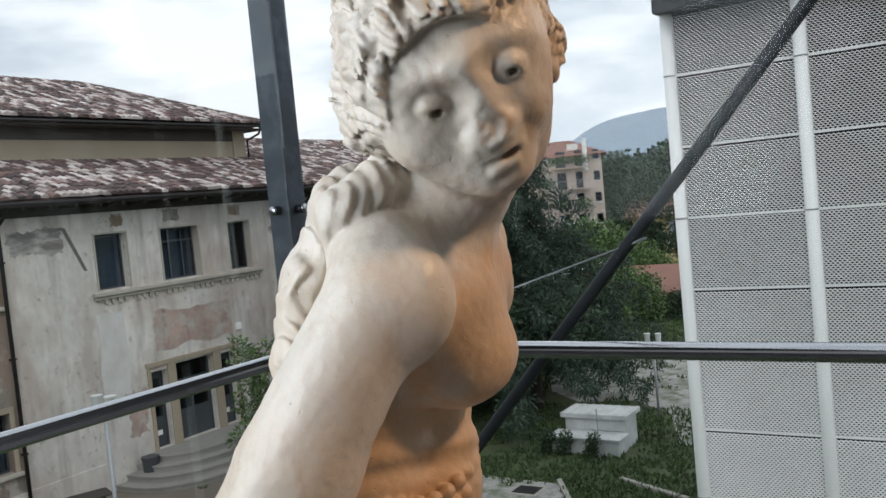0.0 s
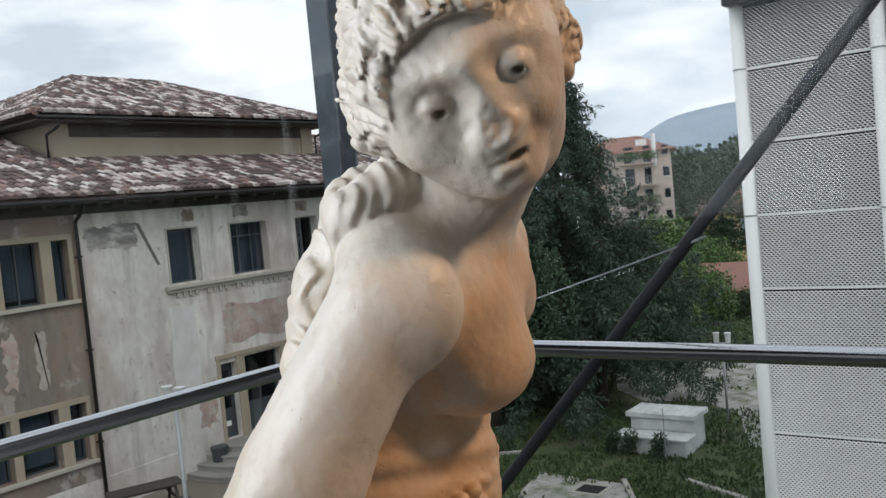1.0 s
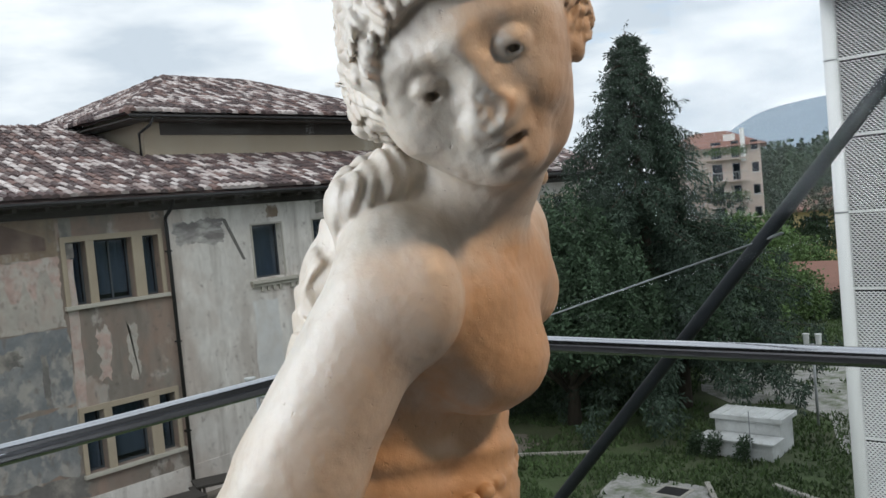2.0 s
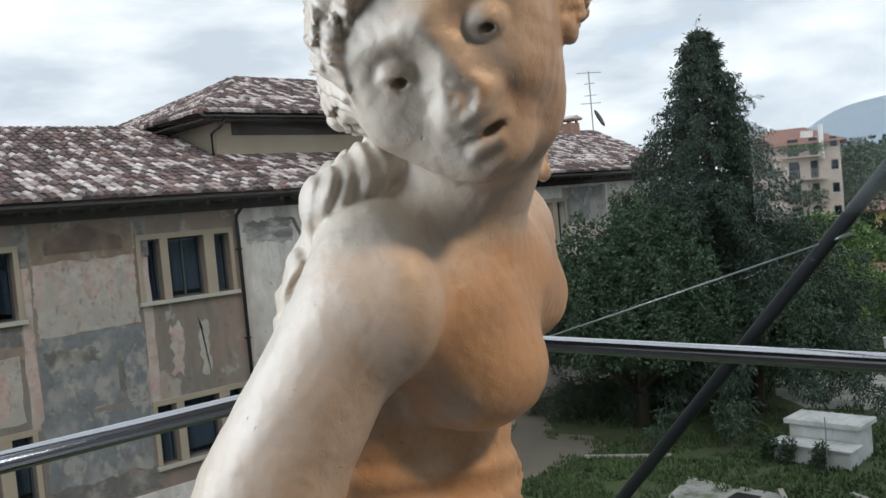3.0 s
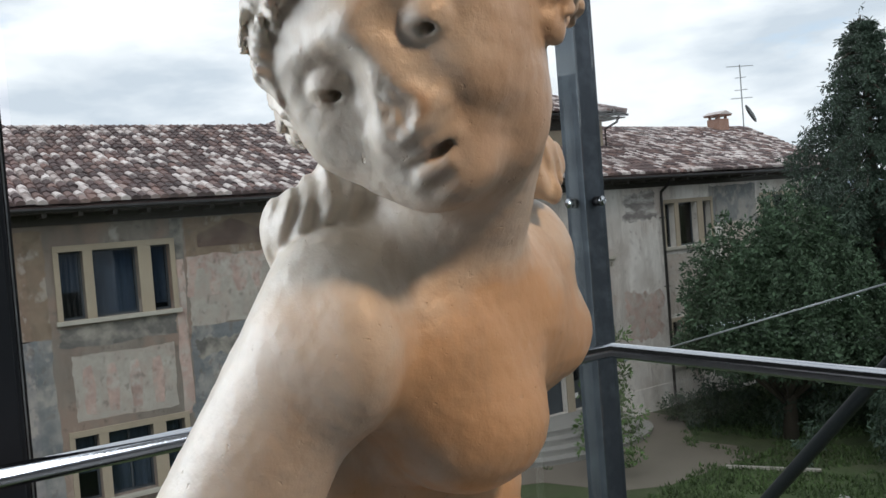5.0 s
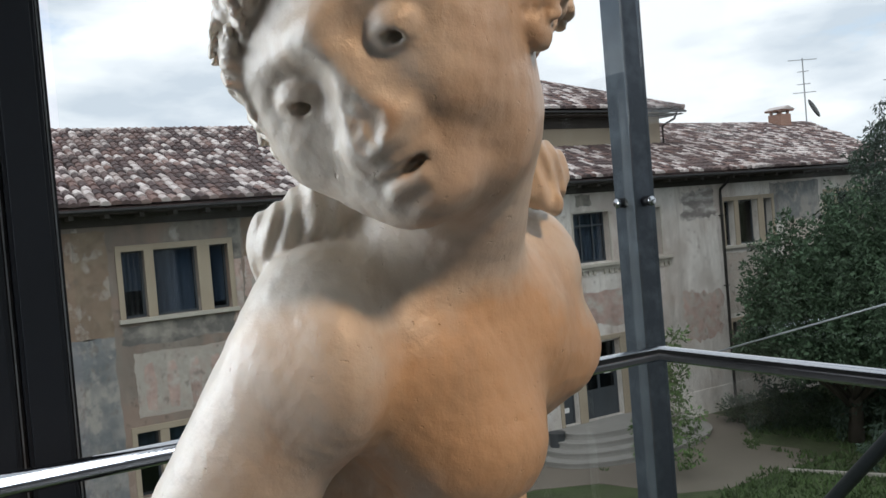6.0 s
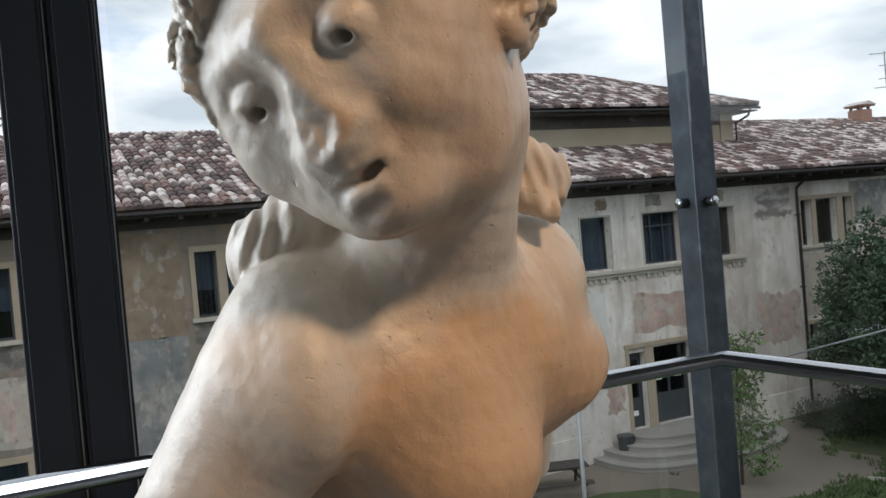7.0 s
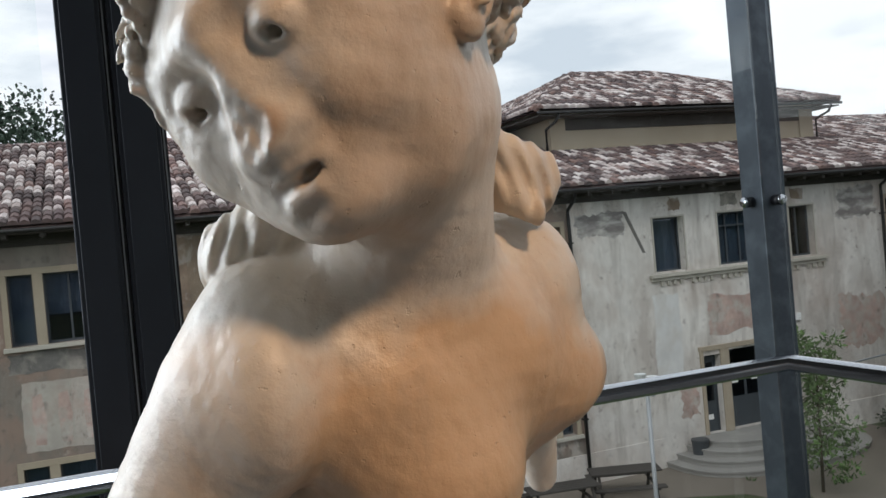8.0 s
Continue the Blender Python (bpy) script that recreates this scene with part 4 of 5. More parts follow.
def hair_solid(q):
    d = ball(q, (0, -0.0120, 0.0340), (0.0794, 0.0980, 0.0781))
    d = soft(d, ball(q, (-0.0552, 0.0198, 0.0188), (0.0240, 0.0556, 0.0417)), 0.018)
    d = soft(d, ball(q, (-0.0789, -0.0005, 0.0040), (0.0236, 0.0398, 0.0365)), 0.014)
    d = soft(d, ball(q, (0.0466, -0.0151, 0.0196), (0.0298, 0.0398, 0.0350)), 0.018)
    d = soft(d, ball(q, (0.0581, -0.0183, -0.0197), (0.0235, 0.0279, 0.0205)), 0.010)
    d = soft(d, ball(q, (0, -0.0834, -0.0071), (0.0591, 0.0383, 0.0380)), 0.025)
    d = d - 0.0026 * strands(q, 150, 0.4) - 0.0015 * strands(q, 390, 1.9) + ripple(q, 150, 2.0) * 0.0040
    # drilled hollows between the curls
    d = d + 0.0045 * np.clip(ripple(q, 230, 5.0) - 0.45, 0, 1) * 2
    # the open face
    d = cut(d, ball(q, (-0.007, 0.100, -0.032), (0.0650, 0.110, 0.085)), 0.010)
    # the parting
    d = cut(d, limb(q, (-0.018, 0.10, 0.052), (-0.010, -0.02, 0.122), 0.004, 0.004), 0.008)
    return d


def belt_z(t):
    return 6.856 + 0.006 * math.sin(3 * t)


def statue_solid(p):
    q = ((p - H_AT.astype(np.float32)) @ H_ROT).astype(np.float32)
    d = ball(p, (-0.3587, 0.9252, 7.0169), (0.0555, 0.0766, 0.0970))
    # shoulders and upper chest
    d = soft(d, limb(p, (-0.2997, 0.8243, 7.0661), (-0.3349, 0.9150, 7.0750), 0.0429, 0.0441), 0.030)
    d = soft(d, limb(p, (-0.3349, 0.9150, 7.0750), (-0.3318, 0.9831, 7.0807), 0.0441, 0.0413), 0.030)
    d = soft(d, ball(p, (-0.2947, 0.8813, 7.0303), (0.0541, 0.0664, 0.0581)), 0.030)
    d = soft(d, ball(p, (-0.3143, 0.9512, 7.0446), (0.0534, 0.0532, 0.0527)), 0.030)
    # trapezius and neck
    d = soft(d, limb(p, (-0.308, 0.912, 7.075), head_pt(-0.004, 0.000, -0.050), 0.046, 0.042), 0.026)
    d = soft(d, limb(p, (-0.330, 0.880, 7.085), head_pt(-0.01, -0.035, -0.045), 0.040, 0.038), 0.025)
    # bust
    d = soft(d, ball(p, (-0.2956, 0.9053, 6.9808), (0.0581, 0.0551, 0.0481)), 0.024)
    d = soft(d, ball(p, (-0.3185, 0.9910, 7.0226), (0.0358, 0.0464, 0.0391)), 0.022)
    # waist, cloth and hips
    d = soft(d, limb(p, (-0.3630, 0.9383, 6.9702), (-0.3562, 0.9332, 6.8502), 0.0488, 0.0534), 0.016)
    d = soft(d, limb(p, (-0.3800, 0.8900, 6.9800), (-0.3780, 0.8850, 6.8400), 0.0480, 0.0500), 0.020)
    d = soft(d, limb(p, (-0.3520, 0.8680, 7.0100), (-0.3850, 0.8620, 6.8200), 0.0420, 0.0460), 0.020)
    cloth = limb(p, (-0.3640, 0.9280, 6.8280), (-0.3680, 0.9300, 6.6900), 0.0560, 0.0880) + 0.003 * np.sin(190 * p[:, 2] + 30 * p[:, 1] + 2 * ripple(p, 40))
    d = soft(d, cloth, 0.012)
    fold = 0.0026 * np.sin(190 * p[:, 2] + 22 * p[:, 1]) * np.clip(1 - np.abs(p[:, 2] - 6.895) / 0.034, 0, 1)
    d = d + fold
    # left upper arm, drawn back
    d = soft(d, limb(p, (-0.3230, 0.9804, 7.0763), (-0.3331, 0.9772, 6.9961), 0.0370, 0.0238), 0.020)
    d = soft(d, limb(p, (-0.3359, 0.9839, 7.0702), (-0.4244, 1.0419, 6.9234), 0.0307, 0.0119), 0.018)
    # right arm, drawn back
    arm = limb(p, (-0.2966, 0.8039, 7.0372), (-0.3526, 0.7577, 6.9197), 0.0418, 0.0471)
    arm = soft(arm, limb(p, (-0.3442, 0.7604, 6.9196), (-0.4068, 0.7105, 6.8215), 0.0375, 0.0555), 0.02)
    arm = soft(arm, ball(p, (-0.2833, 0.8163, 7.0405), (0.0492, 0.0309, 0.0501)), 0.025)
    d = soft(d, arm, 0.010)
    # loose locks on the shoulders and down the back
    wave = 1.5 * np.sin(75 * p[:, 2] + 30 * p[:, 0]) + 1.2 * ripple(p, 60, 2.0)
    rip = 0.0040 * ripple(p, 95, 1.0) + 0.0012 * ripple(p, 260, 4.0) - 0.0011 * (np.abs(np.sin(230 * (p[:, 1] + 0.35 * p[:, 0] - 0.25 * p[:, 2]) + wave)) ** 0.7 - 0.5) - 0.0012 * np.sin(560 * (p[:, 1] + 0.3 * p[:, 0]) + 2 * wave)
    lock = limb(p, (-0.3042, 0.8429, 7.1333), (-0.3228, 0.8201, 7.1100), 0.0196, 0.0245)
    lock = soft(lock, limb(p, (-0.3252, 0.8185, 7.0959), (-0.3320, 0.8076, 7.0669), 0.0198, 0.0098), 0.012)
    lock = soft(lock, limb(p, (-0.3527, 0.8603, 7.1150), (-0.3763, 0.8443, 7.0693), 0.0341, 0.0284), 0.015)
    lock = soft(lock, limb(p, (-0.3889, 0.8405, 7.0538), (-0.3896, 0.8139, 6.9907), 0.0272, 0.0215), 0.012)
    left_lock = limb(p, (-0.2708, 0.9464, 7.1659), (-0.2943, 0.9822, 7.1399), 0.0113, 0.0188)
    left_lock = soft(left_lock, limb(p, (-0.2854, 0.9625, 7.1407), (-0.2693, 0.9721, 7.1197), 0.0170, 0.0075), 0.010)
    d = soft(d, np.minimum(lock, left_lock) + rip, 0.003)
    # head and hair
    d = soft(d, head_solid(q), 0.010)
    d = soft(d, hair_solid(q), 0.0025)
    # chips and pores of old marble
    d = d + 0.0005 * ripple(p, 170, 3.0) + 0.0003 * ripple(p, 520, 7.0)
    return d


def belt_solid(p):
    """The plaited belt: two staggered rows of rounded links."""
    d = np.full(len(p), 1.0, np.float32)
    for i in range(30):
        t = 2 * math.pi * i / 30
        for row, sh in ((0.0075, 0.0), (-0.0075, 0.5)):
            u = t + sh * 2 * math.pi / 30
            c = (-0.368 + 0.061 * math.cos(u), 0.912 + 0.080 * math.sin(u), belt_z(u) + row)
            d = np.minimum(d, ball(p, c, (0.0080, 0.0080, 0.0072)))
    for i in range(5):
        d = np.minimum(d, ball(p, (-0.330 + 0.004 * (i % 2), 0.966 + 0.005 * (i % 3), 6.892 - i * 0.010), 0.0085))
    return d


def net(field, lo, n, h):
    """Surface of field < 0 on a grid as shared quads (surface nets)."""
    inside = field < 0
    corners = [(i, j, k) for i in (0, 1) for j in (0, 1) for k in (0, 1)]
    count = np.zeros((n[0] - 1, n[1] - 1, n[2] - 1), np.int8)
    for i, j, k in corners:
        count += inside[i:n[0] - 1 + i, j:n[1] - 1 + j, k:n[2] - 1 + k]
    act = (count > 0) & (count < 8)
    idx = np.argwhere(act)
    ids = np.full(act.shape, -1, np.int32)
    ids[act] = np.arange(len(idx))
    acc, cnt = np.zeros((len(idx), 3)), np.zeros(len(idx))
    val = {c: field[idx[:, 0] + c[0], idx[:, 1] + c[1], idx[:, 2] + c[2]] for c in corners}
    for c in corners:
        for ax in range(3):
            if c[ax]:
                continue
            e = tuple(1 if m == ax else c[m] for m in range(3))
            f0, f1 = val[c], val[e]
            x = (f0 < 0) != (f1 < 0)
            t = np.where(x, f0 / np.where(x, f0 - f1, 1), 0)
            pt = np.tile(np.array(c, float), (len(idx), 1))
            pt[:, ax] += t
            acc += pt * x[:, None]
            cnt += x
    verts = np.array(lo) + (idx + acc / cnt[:, None]) * h
    faces = []
    for ax in range(3):
        b, c = (ax + 1) % 3, (ax + 2) % 3
        s0, s1 = [slice(None)] * 3, [slice(None)] * 3
        s0[ax], s1[ax] = slice(0, -1), slice(1, None)
        ch = np.argwhere(inside[tuple(s0)] != inside[tuple(s1)])
        ch = ch[(ch[:, b] > 0) & (ch[:, c] > 0) & (ch[:, b] < n[b] - 1) & (ch[:, c] < n[c] - 1)]
        way = inside[ch[:, 0], ch[:, 1], ch[:, 2]]
        quad = []
        for ob, oc in ((1, 1), (0, 1), (0, 0), (1, 0)):
            g = ch.copy()
            g[:, b] -= ob
            g[:, c] -= oc
            quad.append(ids[g[:, 0], g[:, 1], g[:, 2]])
        quad = np.stack(quad, 1)
        quad[~way] = quad[~way][:, ::-1]
        faces.append(quad)
    return verts, np.concatenate(faces)


def carve(name, solid, lo, hi, h, material):
    n = [int(math.ceil((b - a) / h)) + 1 for a, b in zip(lo, hi)]
    # a coarse pass first: only the cells near the surface are worked out finely
    cs = 4
    cn = [int(math.ceil(m / cs)) + 1 for m in n]
    ax = [np.float32(lo[i]) + np.arange(cn[i], dtype=np.float32) * np.float32(h * cs) for i in range(3)]
    pts = np.stack(np.meshgrid(*ax, indexing="ij"), -1).reshape(-1, 3).astype(np.float32)
    coarse = solid(pts).reshape(cn)
    big = np.repeat(np.repeat(np.repeat(coarse, cs, 0), cs, 1), cs, 2)
    off = cs // 2
    big = np.pad(big, off, mode="edge")[2 * off:, 2 * off:, 2 * off:]
    big = np.pad(big, [(0, max(0, n[i] - big.shape[i])) for i in range(3)], mode="edge")[:n[0], :n[1], :n[2]].astype(np.float32)
    near = np.abs(big) < h * cs * 1.6 + 0.006
    ii = np.argwhere(near)
    for s in range(0, len(ii), 400000):
        j = ii[s:s + 400000]
        big[j[:, 0], j[:, 1], j[:, 2]] = solid((np.array(lo) + j * h).astype(np.float32))
    verts, faces = net(big, lo, n, h)
    me = bpy.data.meshes.new(name)
    me.vertices.add(len(verts))
    me.vertices.foreach_set("co", verts.ravel().astype(np.float32))
    me.loops.add(len(faces) * 4)
    me.loops.foreach_set("vertex_index", faces.ravel().astype(np.int32))
    me.polygons.add(len(faces))
    me.polygons.foreach_set("loop_start", np.arange(0, len(faces) * 4, 4, dtype=np.int32))
    me.polygons.foreach_set("use_smooth", np.ones(len(faces), bool))
    me.update(calc_edges=True)
    me.validate()
    me.materials.append(material)
    return new(name, me)


statue = carve("marble_statue", lambda p: soft(statue_solid(p), belt_solid(p), 0.002), (-0.50, 0.66, 6.70), (-0.10, 1.12, 7.34), 0.0019, M["marble"])
tagged(statue, "weathered cream marble statue with wavy hair and a broken nose", "statue")

plinth = thing("plinth", (-0.37, 0.93, FZ), "plain grey painted display plinth under the statue", "plinth")
part("plinth_body", box(-0.60, -0.14, 0.68, 1.18, FZ, 6.63, 0.006), M["plinth"], plinth)
part("plinth_top", box(-0.62, -0.12, 0.66, 1.20, 6.63, 6.706, 0.008), M["plinth"], plinth)


# ---- foliage ----
def leaves(name, clumps, n, size, material, seed, droop=0.0, flat=0.35, parent=None, lens=1.6):
    """Many small leaf blades scattered through clumps (centre, radii), thick towards their skins."""
    g = np.random.default_rng(seed)
    vol = np.array([r[0] * r[1] * r[2] for _, r in clumps]) ** 0.72
    pick = g.choice(len(clumps), n, p=vol / vol.sum())
    c = np.array([k[0] for k in clumps])[pick]
    r = np.array([k[1] for k in clumps])[pick]
    d = g.normal(size=(n, 3))
    d /= np.linalg.norm(d, axis=1)[:, None]
    rad = g.random(n) ** 0.28
    bumpy = 1 + 0.22 * np.sin(d[:, 0] * 7 + pick) * np.sin(d[:, 1] * 6 + 2 * pick) + 0.14 * np.sin(d[:, 2] * 13 + pick)
    p = c + d * r * (rad * bumpy)[:, None]
    p[:, 2] = np.maximum(p[:, 2], 0.05)
    a = d * 0.8 + g.normal(size=(n, 3)) * 0.6
    a[:, 2] -= droop
    a /= np.linalg.norm(a, axis=1)[:, None]
    b = np.cross(a, g.normal(size=(n, 3)))
    b /= np.linalg.norm(b, axis=1)[:, None] + 1e-9
    s = size * (0.55 + 0.9 * g.random(n))[:, None]
    v = np.stack([p, p + a * s * lens * 0.5 + b * s * flat, p + a * s * lens, p + a * s * lens * 0.5 - b * s * flat], 1).reshape(-1, 3)
    f = np.arange(4 * n).reshape(-1, 4)
    ob = array_ob(name, v.tolist(), f.tolist(), material)
    return hang(ob, parent) if parent else ob


def limbs(trunk, tips, r0, parent, name="limb"):
    for i, (a, b) in enumerate(tips):
        part(name, tube([a, tuple((Vector(a) + Vector(b)) / 2 + Vector((0, 0, 0.15))), b], [r0, r0 * 0.6, r0 * 0.25], 7), M["bark"], parent, smooth=True)


rt = random.Random(5)

# tall conifer
cx, cy = -14.45, 26.5
con = thing("conifer_tree", (cx, cy, 0), "tall dark green conifer with drooping ragged branches", "tree")
part("trunk", tube([(cx, cy, -0.1), (cx + 0.1, cy, 4), (cx, cy + 0.1, 9), (cx, cy, 12.3)], [0.28, 0.22, 0.11, 0.02], 10), M["bark"], con, smooth=True)
cl = []
tips = []
z = 1.7
while z < 12.1:
    f = (12.45 - z) / 10.5
    rad = 0.66 * (12.45 - z) ** 0.90 + 0.05
    nb = 6 + int(7 * f)
    a0 = rt.uniform(0, 6.28)
    for i in range(nb):
        a = a0 + 2 * math.pi * i / nb + rt.uniform(-0.25, 0.25)
        ln = rad * rt.choice((0.62, 0.8, 0.95, 1.0, 1.12)) * rt.uniform(0.9, 1.05)
        rise = rt.uniform(0.02, 0.16) * ln
        for k in (0.35, 0.55, 0.73, 0.88, 1.0):
            w = (0.16 + 0.30 * f) * (1.25 - 0.75 * k)
            zk = z + rise * k - 0.30 * ln * k * k
            cl.append(((cx + math.cos(a) * ln * k, cy + math.sin(a) * ln * k, zk), (w + 0.07, w + 0.07, 0.10 + 0.10 * f)))
            if k > 0.5:
                cl.append(((cx + math.cos(a) * ln * k, cy + math.sin(a) * ln * k, zk - 0.20 - 0.12 * f), (w * 0.6, w * 0.6, 0.18 + 0.16 * f)))
        if rt.random() < 0.4:
            tips.append(((cx, cy, z + 0.1), (cx + math.cos(a) * ln, cy + math.sin(a) * ln, z + rise - 0.30 * ln)))
    z += 0.30 + 0.16 * f
cl.append(((cx, cy, 12.25), (0.10, 0.10, 0.42)))
limbs("", tips, 0.05, con)
leaves("crown", cl, 190000, 0.095, M["conifer"], 3, droop=0.9, flat=0.22, parent=con, lens=1.5)

# rounded yews beside it
def yew(x, y, h, r, n, seed, low=2.1):
    t = thing("yew_tree", (x, y, 0), "dense dark green yew with several upright crowns", "tree", "yews on the lawn")
    part("trunk", tube([(x, y, -0.1), (x + 0.05, y, 1.0), (x + 0.15, y + 0.1, low + 1.6)], [0.24, 0.19, 0.12], 9), M["bark"], t, smooth=True)
    g = random.Random(seed)
    c, tp = [], []
    for i in range(44):
        a = 2.4 * i
        q = r * (0.12 + 0.86 * (i / 44) ** 0.6)
        bx, by = x + math.cos(a) * q, y + math.sin(a) * q
        top = h * (1 - 0.34 * (q / r) ** 1.6) * g.uniform(0.86, 1.0)
        lo = low + 0.25 * (q / r) + g.uniform(-0.25, 0.3)
        rr = r * g.uniform(0.12, 0.20)
        k = lo + rr * 0.6
        while k < top:
            s = 1 - 0.75 * max(0, (k - lo) / (top - lo)) ** 1.8
            c.append(((bx + g.uniform(-0.2, 0.2), by + g.uniform(-0.2, 0.2), k), (rr * s, rr * s, rr * s * 0.8)))
            k += rr * 0.62
        if i % 3 == 0:
            tp.append(((x, y, 0.9 + 0.1 * (i % 4)), (bx, by, lo + 0.7)))
    limbs("", tp, 0.08, t)
    leaves("crown", c, n, 0.10, M["yew"], seed, flat=0.3, parent=t, lens=1.3)
    return t


yew(-15.3, 22.9, 8.1, 2.8, 110000, 11)
yew(-13.1, 26.0, 5.2, 2.3, 45000, 12)
yew(-17.0, 26.6, 6.4, 2.2, 40000, 13)

# clipped hedge in front of the wall end
hedge = thing("hedge", (-16.8, 23.6, 0), "low clipped dark hedge under the yews", "hedge")
hc = []
for i in range(16):
    hc.append(((-18.3 + i * 0.30, 22.3 + i * 0.26, 0.42), (0.42, 0.42, 0.42)))
leaves("hedge_leaves", hc, 12000, 0.06, M["dark_leaf"], 21, parent=hedge)
hedge2 = thing("hedge", (-18.9, 23.4, 0), "low clipped dark hedge along the wall", "hedge")
leaves("hedge_leaves", [((-19.4 + i * 0.22, 22.6 + i * 0.3, 0.45), (0.4, 0.4, 0.42)) for i in range(9)], 7000, 0.06, M["dark_leaf"], 22, parent=hedge2)

# young tree near the forecourt
sx, sy = -16.6, 16.9
sap = thing("young_tree", (sx, sy, 0), "slender young tree with sparse green leaves", "tree")
part("trunk", tube([(sx, sy, -0.05), (sx + 0.05, sy, 1.4), (sx, sy + 0.1, 3.5)], [0.045, 0.035, 0.012], 8), M["bark"], sap, smooth=True)
sc, st = [], []
for i in range(26):
    a, zz = i * 2.4, 0.5 + i * 0.125
    ln = 0.95 * (1 - 0.5 * i / 26) * rt.uniform(0.6, 1.1)
    tip = (sx + math.cos(a) * ln, sy + math.sin(a) * ln, zz + 0.25)
    st.append(((sx, sy, zz), tip))
    for k in (0.55, 1.0):
        sc.append(((sx + math.cos(a) * ln * k, sy + math.sin(a) * ln * k, zz + 0.25 * k), (0.24, 0.24, 0.18)))
limbs("", st, 0.014, sap)
leaves("crown", sc, 3400, 0.085, M["leaf"], 31, flat=0.3, parent=sap)


def bush(x, y, r, h, n, key, seed, name="bush", label="broad-leaved green garden bush", size=0.11, z0=0.0):
    b = thing(name, (x, y, 0), label, "bush" if name == "bush" else "tree", "shrubs and trees behind the lawn")
    g = random.Random(seed)
    part("stem", tube([(x, y, -0.1), (x, y + 0.1, h * 0.5), (x + 0.1, y, h * 0.85)], [0.12 + 0.02 * h, 0.08, 0.02], 7), M["bark"], b, smooth=True)
    c = []
    for i in range(14):
        a, q = 2.4 * i, r * (i / 14) ** 0.5
        rr = r * g.uniform(0.3, 0.48)
        zz = z0 + (h - z0) * (0.42 + 0.42 * (1 - (q / r) ** 1.7) * g.uniform(0.6, 1.1)) - rr * 0.2
        c.append(((x + math.cos(a) * q, y + math.sin(a) * q, zz), (rr, rr, rr * 0.85)))
        c.append(((x + math.cos(a) * q, y + math.sin(a) * q, zz * 0.5), (rr, rr, rr * 0.9)))
    leaves("crown", c, n, size, M[key], seed, flat=0.4, parent=b, lens=1.2)
    return b


bush(-15.2, 34.6, 1.9, 3.8, 14000, "leaf", 41)
bush(-16.6, 37.0, 2.2, 5.0, 15000, "dark_leaf", 42)
bush(-16.5, 43.2, 2.0, 3.4, 12000, "leaf", 44)
bush(-10.4, 45.2, 1.8, 1.3, 9000, "dark_leaf", 45)
bush(-13.4, 45.6, 1.9, 1.35, 9000, "dark_leaf", 46)
bush(-7.6, 45.0, 1.8, 1.3, 8000, "dark_leaf", 47)
bush(-18.6, 46.0, 2.2, 3.6, 10000, "leaf", 48)
bush(-19.5, 54.5, 2.0, 4.0, 9000, "leaf", 49, size=0.13)
bush(-18.9, 33.0, 2.2, 6.4, 11000, "dark_leaf", 50)
far = (("dark_leaf", -20.7, 61.0, 1.9, 9.2), ("dark_leaf", -31.5, 102, 6, 11.5), ("dark_leaf", -46, 150, 9, 14.5), ("dark_leaf", -37, 150, 9, 14.8),
       ("dark_leaf", -28, 150, 9, 14.0), ("dark_leaf", -57, 152, 9, 13.8), ("dark_leaf", -25, 100, 6, 10.5), ("leaf", -24.5, 58, 3.0, 5.0), ("dark_leaf", -20.5, 85, 5, 9.5))
for i, (key, x, y, r, h) in enumerate(far):
    bush(x, y, r, h, 9000, key, 60 + i, "broadleaf_tree", "distant dark green broad-leaved tree", 0.075 * r, 1.0)
ft = bush(-46.0, -2.4, 4.6, 16.2, 12000, "conifer", 80, "broadleaf_tree", "dark cedar rising behind the tiled roof", 0.22, 8.0)
bush(-47.5, 2.0, 3.6, 14.2, 8000, "conifer", 81, "broadleaf_tree", "dark cedar rising behind the tiled roof", 0.22, 8.0)

# ---- houses beyond ----
apt = thing("apartment_block", (-42.6, 107.6, 0), "pale four-storey apartment block with planted balconies", "building")
ax0, ay0 = -42.6, 107.6
part("wall", box(ax0 - 12, ax0, ay0, ay0 + 11, -0.2, 11.3), M["pink_wall"], apt)
bm = bmesh.new()
vs = [bm.verts.new(p) for p in ((ax0 - 12.8, ay0 - 0.8, 11.3), (ax0 + 0.8, ay0 - 0.8, 11.3), (ax0 + 0.8, ay0 + 11.8, 11.3), (ax0 - 12.8, ay0 + 11.8, 11.3), (ax0 - 8, ay0 + 5.5, 13.6), (ax0 - 4, ay0 + 5.5, 13.6))]
for f in ((0, 1, 5, 4), (1, 2, 5), (2, 3, 4, 5), (3, 0, 4), (3, 2, 1, 0)):
    bm.faces.new([vs[i] for i in f])
part("roof", bm, M["red_roof"], apt)
part("flue", rod((ax0 - 2.0, ay0 - 0.4, 9.3), (ax0 - 2.0, ay0 - 0.4, 13.4), 0.28, seg=12), M["white_tube"], apt, "tall white flue pipe")
part("chimney", box(ax0 - 4.3, ax0 - 2.9, ay0 + 1.4, ay0 + 2.2, 11.6, 12.9), M["white_wall"], apt)
